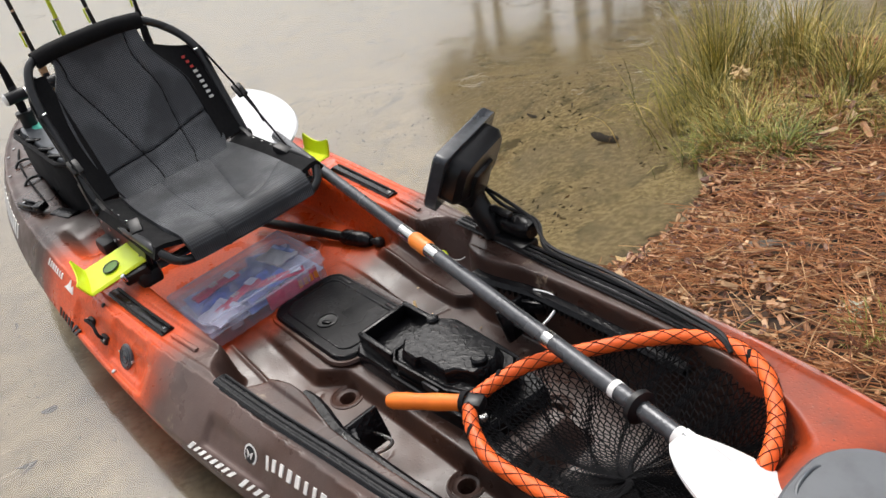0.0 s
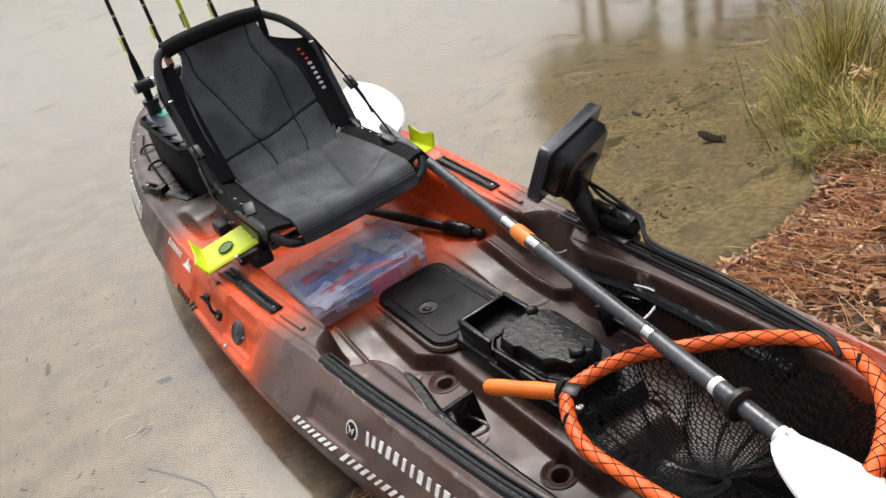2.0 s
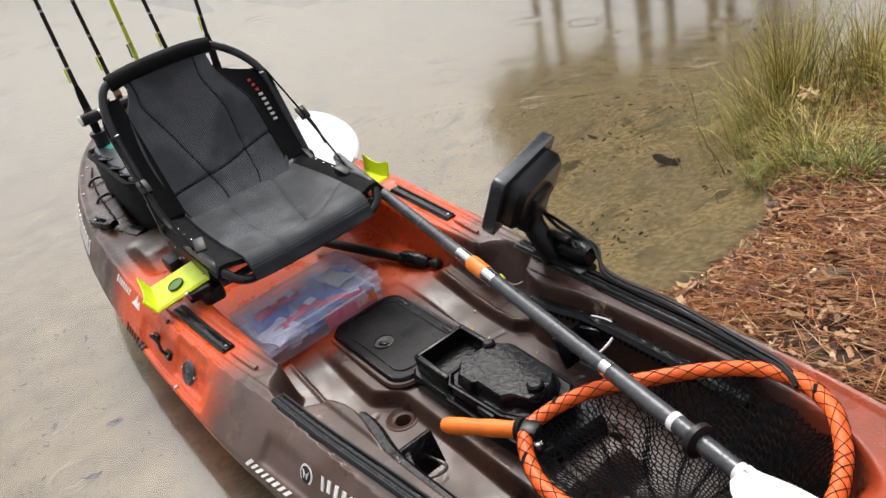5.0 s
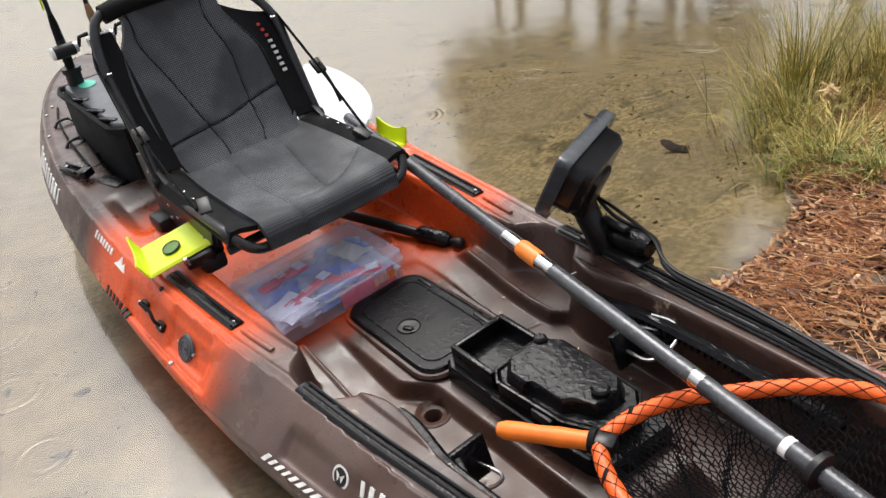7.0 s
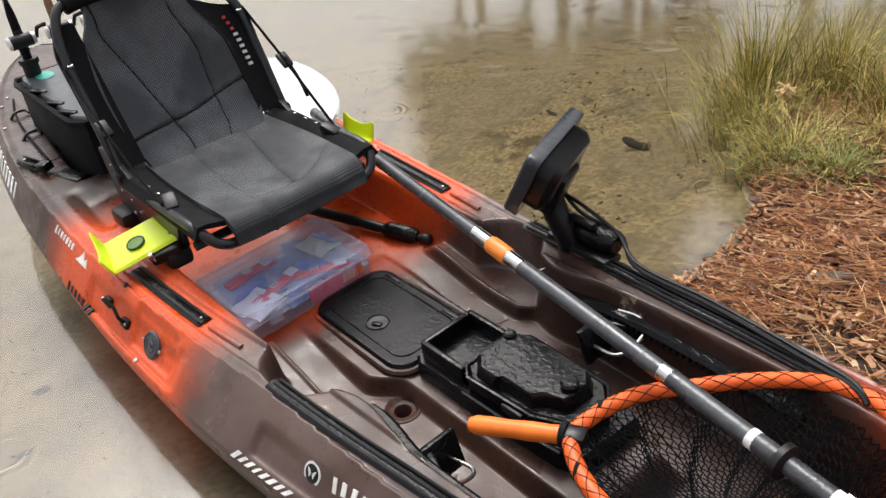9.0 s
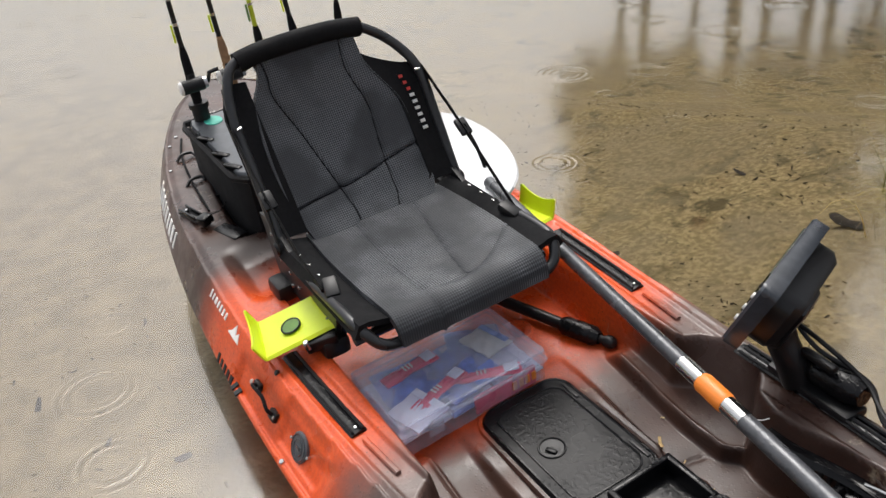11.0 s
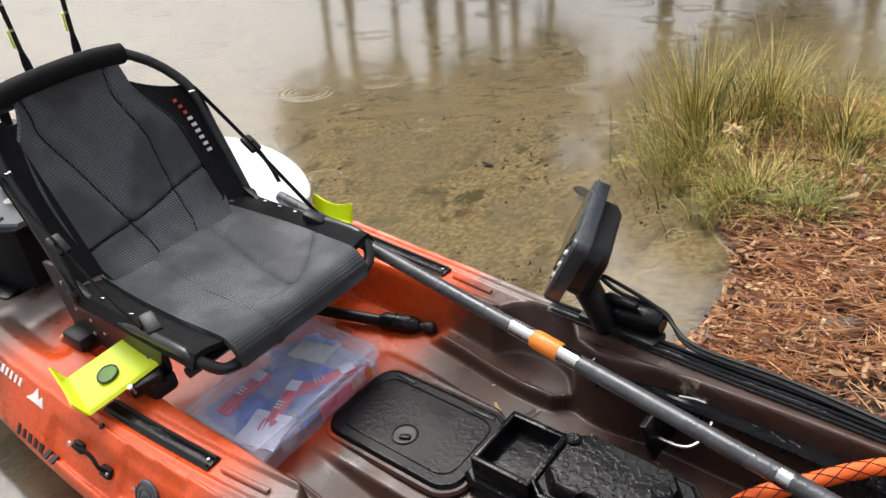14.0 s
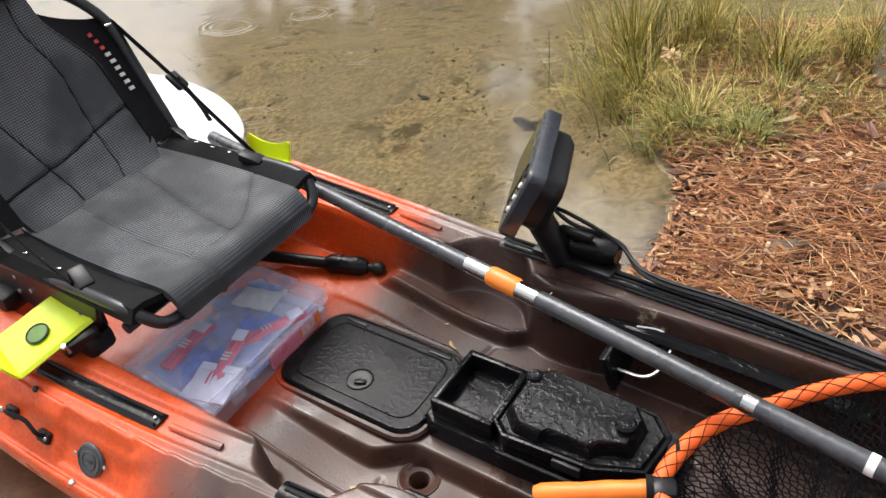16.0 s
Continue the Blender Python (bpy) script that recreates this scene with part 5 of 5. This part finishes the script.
def leaf(bm, x, y, z, size, turn, rng, lobes):
    tilt = Matrix.Translation((x, y, z)) @ Euler((rng.uniform(-0.6, 0.6), rng.uniform(-0.6, 0.6), turn)).to_matrix().to_4x4()
    pts, n = [], 12
    for i in range(n):
        t = 2 * math.pi * i / n
        r = size * (0.5 + 0.5 * abs(math.cos(t))) * (1 + lobes * (0.35 if i % 2 else -0.3))
        px, py = r * math.cos(t), r * 0.5 * math.sin(t)
        pts.append((px, py, 0.6 * (py ** 2) / size + 0.3 * px * px / size + size * rng.uniform(-0.1, 0.1)))
    up = [bm.verts.new(tilt @ Vector(p)) for p in pts]
    dn = [bm.verts.new(tilt @ (Vector(p) - Vector((0, 0, 0.0012)))) for p in pts]
    bm.faces.new(up)
    bm.faces.new(dn[::-1])
    for i in range(n):
        bm.faces.new((dn[i], dn[(i + 1) % n], up[(i + 1) % n], up[i]))


rng = random.Random(5)
bm = bmesh.new()
for _ in range(3800):
    x, y = bank_spot(rng)
    if rng.random() < 0.5:
        y = rng.uniform(0.45, 1.5)
        x = at(y, SHORE) + abs(rng.gauss(0.06, 0.3))
        if abs(y) < 0.3:
            continue
    leaf(bm, x, y, ground_z(x, y) + rng.uniform(0.004, 0.03), rng.uniform(0.007, 0.024), rng.uniform(0, 6.3), rng, rng.choice((0, 0.1, 0.3)))
for _ in range(160):
    x, y = rng.uniform(0.32, 1.15), rng.uniform(1.4, 2.15)
    leaf(bm, x, y, ground_z(x, y) + rng.uniform(0.01, 0.06), rng.uniform(0.018, 0.038), rng.uniform(0, 6.3), rng, 0.2)
tagged(part("leaf_litter", bm, LEAVES, smooth=False), "small curled brown leaves strewn over the bank", "leaf litter", kind="stuff")


def big_leaf(x, y, size, mat, label, seed, lobes=0.4):
    b2 = bmesh.new()
    leaf(b2, x, y, ground_z(x, y) + 0.025, size, seed * 1.3, random.Random(seed), lobes)
    single("fallen_leaf", b2, mat, label, "leaf", "large fallen leaves", heel=False)


big_leaf(0.766, 1.33, 0.042, TAN_LEAF, "large pale tan leaf on the pine straw", 1, 0)
big_leaf(0.66, 0.98, 0.05, TAN_LEAF, "tan oak leaf lying on the bank", 2)
big_leaf(1.28, 0.90, 0.06, TAN_LEAF, "broad pale brown oak leaf on pine straw", 3)
big_leaf(0.35, 1.52, 0.05, LEAVES, "rust brown leaf at the foot of the grass", 4)
big_leaf(0.42, 0.72, 0.04, TAN_LEAF, "tan leaf at the water's edge", 6)
big_leaf(0.50, 0.62, 0.035, LEAVES, "brown leaf at the water's edge", 7)
big_leaf(0.55, 1.62, 0.05, LEAVES, "dark brown curled leaf in the grass", 8)
bm = bmesh.new()
rl = random.Random(12)
for _ in range(26):
    px, py = 1.025 + rl.gauss(0, 0.014), 0.735 + rl.gauss(0, 0.014)
    leaf(bm, px, py, ground_z(px, py) + rl.uniform(0.012, 0.03), rl.uniform(0.008, 0.014), rl.uniform(0, 6), rl, 0.5)
single("lichen", bm, PALE_LICHEN, "pale green lichen tuft fallen on the needles", "lichen", heel=False)
bm = bmesh.new()
for _ in range(40):
    a, h = rl.uniform(0, 6.3), rl.uniform(-0.02, 0.02)
    leaf(bm, 0.108 + 0.03 * math.cos(a) * rl.random(), 1.767 + 0.03 * math.sin(a) * rl.random(), 0.17 + h, 0.016, a, rl, 0)
single("bracket_fungus", bm, TAN_LEAF, "pale tan fungus cluster among the grass stems", "fungus", heel=False)


def tuft(x, y, count, tall, spread, mat, label, seed, stiff=0.5, wide=0.0025, off_x=0.0, off_y=0.0):
    rng = random.Random(seed)
    bm = bmesh.new()
    for _ in range(int(count * 1.75)):
        a, r = rng.uniform(0, 2 * math.pi), abs(rng.gauss(0, spread * 0.58))
        bx, by = x + r * math.cos(a), y + r * math.sin(a)
        bz = max(ground_z(bx, by), -0.06) - 0.01
        L, droop = tall * rng.uniform(0.3, 0.9), rng.uniform(0.25, 1.0) * (1.12 - stiff) * 1.9
        ha = a + rng.gauss(0, 0.9)
        ca, sa = math.cos(ha), math.sin(ha)
        lean = rng.uniform(0.05, 0.45) + 0.25 * (1 - stiff)
        px, py, pz, pitch = bx, by, bz, math.pi / 2 - lean
        w0 = wide * rng.uniform(0.6, 1.4)
        last = None
        for k in range(6):
            w = w0 * (1 - k / 5.3)
            nx, ny = -sa * w, ca * w
            ring = [bm.verts.new((px + nx, py + ny, pz)), bm.verts.new((px - nx, py - ny, pz)), bm.verts.new((px + ca * w * 0.5, py + sa * w * 0.5, pz + w * 0.5))]
            if last:
                for p, q in ((0, 1), (1, 2), (2, 0)):
                    bm.faces.new((last[p], last[q], ring[q], ring[p]))
            last = ring
            stp = L / 5
            px += (math.cos(pitch) * ca + off_x * 0.2) * stp
            py += (math.cos(pitch) * sa + off_y * 0.2) * stp
            pz = max(pz + math.sin(pitch) * stp, 0.004)
            pitch -= droop * 0.42 * (k + 1) / 3
    return single("grass_tuft", bm, mat, label, "grass", kind="stuff", heel=False, smooth=False)


tuft(-0.10, 1.95, 330, 0.60, 0.17, GRASS, "tall half-dry sedge standing at the water's edge", 31, 0.7, 0.002)
tuft(0.10, 2.15, 300, 0.55, 0.16, GRASS, "tall straw-coloured grass on the point", 32, 0.65, 0.002)
tuft(0.02, 1.72, 380, 0.42, 0.2, GRASS, "arching dry sedge hanging over the water", 33, 0.2, 0.002, off_x=-1.0)
tuft(0.46, 1.44, 230, 0.20, 0.11, GREEN_GRASS, "low green grass tuft at the bank's edge", 34, 0.25, 0.0028)
tuft(0.28, 1.52, 300, 0.30, 0.15, GRASS, "low arching dry grass over the bank's edge", 35, 0.12, 0.002, off_x=-0.6)
tuft(0.24, 1.42, 170, 0.22, 0.12, GREEN_GRASS, "arching olive grass at the waterline", 44, 0.1, 0.0022, off_x=-0.6)
tuft(0.42, 1.95, 300, 0.44, 0.2, GRASS, "tall yellowed grass clump on the bank", 36, 0.45, 0.002)
tuft(0.68, 2.15, 330, 0.46, 0.22, GRASS, "tall yellowed grass near the tree", 37, 0.45, 0.002)
tuft(0.50, 1.68, 200, 0.26, 0.16, GRASS, "short dry grass among leaves", 38, 0.2, 0.002)
tuft(0.90, 1.60, 170, 0.14, 0.14, GREEN_GRASS, "short green grass patch on the bank", 39, 0.4, 0.002)
tuft(0.70, 1.72, 150, 0.24, 0.16, GRASS, "bent straw-coloured grass over brown leaves", 45, 0.1, 0.002)
tuft(0.86, 1.98, 200, 0.34, 0.18, GRASS, "dry grass at the foot of the trunk", 41, 0.3, 0.002)
tuft(1.1, 0.66, 60, 0.14, 0.1, GREEN_GRASS, "sparse green blades beside the bow", 42, 0.4, 0.0018)
tuft(1.33, 0.52, 70, 0.14, 0.13, GRASS, "sparse dry blades beside the bow", 43, 0.3, 0.0018)

# trunk on the bank
bm = bmesh.new()
rings = []
for k in range(34):
    h = 8.0 * (k / 33) ** 2.2
    ring = []
    for s in range(28):
        t = 2 * math.pi * s / 28
        flare = 0.07 * math.exp(-h / 0.16) * (1 + 0.5 * math.cos(3 * t + 0.6))
        r = 0.135 + flare - 0.011 * h + 0.016 * noise.noise((math.cos(t) * 2.2, math.sin(t) * 2.2, h * 1.4)) + 0.008 * math.sin(11 * t + 2 * h)
        ring.append(bm.verts.new((0.84 - 0.05 * h + r * math.cos(t), 2.30 + 0.02 * h + r * math.sin(t), ground_z(0.84, 2.30) - 0.04 + h)))
    rings.append(ring)
for a, b in zip(rings, rings[1:]):
    for s in range(28):
        bm.faces.new((a[s], a[(s + 1) % 28], b[(s + 1) % 28], b[s]))
bm.faces.new(rings[-1])
trunk = thing("bank_tree", "grey weathered tree trunk standing on the bank", "tree", (0.84, 2.30, ground_z(0.84, 2.30)), heel=False)
part("trunk", bm, BARK, trunk)
part("root", tube(smooth_line([(0.80, 2.2, 0.2), (0.74, 2.08, 0.16), (0.74, 1.95, 0.12), (0.80, 1.80, 0.08)], 5), [0.06 - 0.0027 * i for i in range(16)], 10), BARK, trunk)
part("limb", tube(smooth_line([(0.78, 2.28, 1.5), (0.74, 2.12, 1.75), (0.76, 1.96, 2.1)], 5), [0.035 - 0.0022 * i for i in range(11)], 8), BARK, trunk)
verts, faces = [], []
rt = random.Random(61)
for i in range(9):
    h, a = 5.2 + 0.33 * i, rt.uniform(0, 6.3)
    o = Vector((0.84 - 0.05 * h, 2.30 + 0.02 * h, h))
    tip = o + Vector((math.cos(a) * 1.1, math.sin(a) * 1.1, 0.35))
    part("limb", tube([o, o.lerp(tip, 0.5) + Vector((0, 0, 0.08)), tip], [0.03, 0.022, 0.008], 6), BARK, trunk)
    for _ in range(140):
        c = o.lerp(tip, rt.uniform(0.3, 1.1)) + Vector((rt.gauss(0, 0.2), rt.gauss(0, 0.2), rt.gauss(0.05, 0.18)))
        k = len(verts)
        for _ in range(4):
            verts.append(tuple(c + Vector((rt.gauss(0, 1), rt.gauss(0, 1), rt.gauss(0, 1))).normalized() * rt.uniform(0.06, 0.16)))
        faces += [(k, k + 1, k + 2), (k, k + 2, k + 3), (k, k + 3, k + 1), (k + 1, k + 3, k + 2)]
me = bpy.data.meshes.new("crown")
me.from_pydata(verts, [], faces)
me.materials.append(CROWN)
crown = new("crown", me)
crown.parent, crown.location = trunk, -Vector(trunk["base"])
# half-buried roots on the bank
for pts in (((0.55, 0.80, 0), (0.72, 0.92, 0), (0.93, 0.98, 0)), ((0.78, 1.18, 0), (0.95, 1.32, 0), (1.2, 1.40, 0)), ((0.62, 1.10, 0), (0.7, 1.2, 0), (0.83, 1.24, 0))):
    line = smooth_line([(x, y, ground_z(x, y) + 0.005) for x, y, _ in pts], 6)
    single("tree_root", tube(line, [0.008 + 0.022 * math.sin(math.pi * i / 12) for i in range(13)], 10, flat=0.6), BARK, "grey half-buried root in the bank", "tree root", "roots in the bank", heel=False)

# scraps of leaf washed into the cockpit
rs = random.Random(15)
for i, (x, y) in enumerate(((0.24, 0.165), (0.30, 0.17), (0.44, 0.20), (0.50, 0.155), (0.38, 0.16), (0.60, 0.17), (0.20, 0.21), (0.47, 0.18), (0.55, -0.19), (0.44, -0.2), (0.27, -0.2))):
    b2 = bmesh.new()
    leaf(b2, x, y, floor_z(x, y) + 0.004, 0.012 if i == 0 else rs.uniform(0.003, 0.007), rs.uniform(0, 6), rs, 0.3)
    single("leaf_scrap", b2, TAN_LEAF, "small tan leaf scrap on the cockpit floor", "leaf", "leaf scraps in the cockpit")

# ---- on the lake bed ----
rng = random.Random(77)
spots = [(-0.35, -0.72), (-0.62, -0.60), (-0.05, -0.86), (-1.3, -0.9), (-1.7, -0.5), (0.05, -1.05), (-0.9, -0.75), (-1.0, 0.85), (-0.81, 0.97), (-0.9, 1.7)]
for i, (x, y) in enumerate(spots):
    b2 = bmesh.new()
    leaf(b2, x, y, ground_z(x, y) + 0.006, rng.uniform(0.018, 0.034), rng.uniform(0, 6), rng, 0.2)
    single("sunken_leaf", b2, SUNK, "dark sodden leaf on the sandy lake bed", "leaf", "sunken leaves", heel=False)
b2 = bmesh.new()
leaf(b2, -0.30, 1.50, ground_z(-0.30, 1.50) + 0.012, 0.058, 0.3, rng, 0.05)
single("sunken_leaf", b2, SUNK, "large dark leaf lying on the bed off the bank", "leaf", "sunken leaves", heel=False)
bm = bmesh.new()
for _ in range(5200):
    x, y = rng.uniform(-3.4, 0.36), 0.5 + abs(rng.gauss(0, 1.3))
    if rng.random() < 0.12:
        x, y = rng.uniform(-2.4, 0.4), rng.uniform(-1.6, -0.5)
    if land(x, y) > -0.03 or noise.noise((x * 2, y * 2, 8)) < -0.1:
        continue
    leaf(bm, x, y, ground_z(x, y) + 0.004, 0.003 + 0.009 * rng.random() ** 3, rng.uniform(0, 6), rng, 0.3)
tagged(part("bed_debris", bm, FLECK, smooth=False), "dark leaf flecks scattered over the sandy lake bed", "debris", kind="stuff")
for pts in (((-0.15, -0.75), (0.05, -0.66), (0.2, -0.66)), ((0.2, -0.60), (0.28, -0.72), (0.27, -0.95))):
    line = smooth_line([(x, y, ground_z(x, y) + 0.006) for x, y in pts], 6)
    single("twig", tube(line, 0.003, 6), SUNK, "thin dark twig on the lake bed", "twig", "sunken twigs", heel=False)


# ---- trees across the water, seen mirrored in it ----
def pine(az, dist, height, crown_from, crown_r, seed, thick=0.13):
    rng = random.Random(seed)
    x, y = 1.2 + dist * math.cos(radians(az)), -0.8 + dist * math.sin(radians(az))
    z0 = ground_z(x, y) - 0.05
    t = thing("pine_tree", "tall bare-trunked pine with an open dark crown across the water", "tree", (x, y, z0), "pines across the water", heel=False)
    ph = rng.uniform(0, 6)
    stem = [Vector((x + 0.12 * math.sin(ph + h * 0.35), y, z0 + h)) for h in np.linspace(0, height, 12)]
    part("trunk", tube(stem, [thick * (1 - 0.8 * i / 11) for i in range(12)], 9), PINE_BARK, t)
    verts, faces = [], []
    for i in range(17):
        h = crown_from + (height - crown_from) * (i + rng.random()) / 17.5
        a, reach = rng.uniform(0, 6.3), crown_r * (1.15 - 0.6 * (h - crown_from) / (height - crown_from)) * rng.uniform(0.6, 1.1)
        o = Vector((x, y, z0 + h))
        tip = o + Vector((math.cos(a) * reach, math.sin(a) * reach, rng.uniform(0.1, 0.7)))
        part("limb", tube([o, o.lerp(tip, 0.5) + Vector((0, 0, 0.1)), tip], [0.045, 0.03, 0.012], 6), PINE_BARK, t)
        for _ in range(110):
            c = o.lerp(tip, rng.uniform(0.25, 1.1)) + Vector((rng.gauss(0, 0.27), rng.gauss(0, 0.27), rng.gauss(0.05, 0.22)))
            k = len(verts)
            for _ in range(4):
                verts.append(tuple(c + Vector((rng.gauss(0, 1), rng.gauss(0, 1), rng.gauss(0, 1))).normalized() * rng.uniform(0.13, 0.32)))
            faces += [(k, k + 1, k + 2), (k, k + 2, k + 3), (k, k + 3, k + 1), (k + 1, k + 3, k + 2)]
    me = bpy.data.meshes.new("crown")
    me.from_pydata(verts, [], faces)
    me.materials.append(CROWN)
    crown = new("crown", me)
    crown.parent, crown.location = t, -Vector((x, y, z0))


for i, (az, dist, height, low, r, th) in enumerate((
        (138.2, 14.8, 9.4, 3.0, 0.6, 0.08), (136.0, 13.4, 11.4, 3.4, 0.9, 0.10), (133.4, 16.0, 12.4, 3.6, 1.2, 0.08), (130.8, 14.4, 12.4, 4.4, 1.5, 0.15), (128.9, 13.2, 11.6, 4.5, 1.4, 0.10),
        (126.2, 16.0, 12.8, 3.0, 1.3, 0.14), (124.6, 13.8, 12.0, 3.3, 0.9, 0.10), (122.6, 16.2, 11.6, 2.6, 0.5, 0.09), (115.2, 14.0, 6.6, 4.0, 0.4, 0.20), (111.6, 15.4, 6.8, 3.0, 0.8, 0.10),
        (107.0, 13.8, 7.2, 2.6, 0.9, 0.17), (102.0, 14.2, 11.6, 2.6, 1.7, 0.12), (97.0, 15.0, 11.2, 3.0, 1.8, 0.17), (92.0, 14.0, 11.2, 3.0, 1.8, 0.12), (86.0, 14.5, 11.2, 3.0, 1.8, 0.17))):
    pine(az, dist, height, low, r, 100 + i, th)
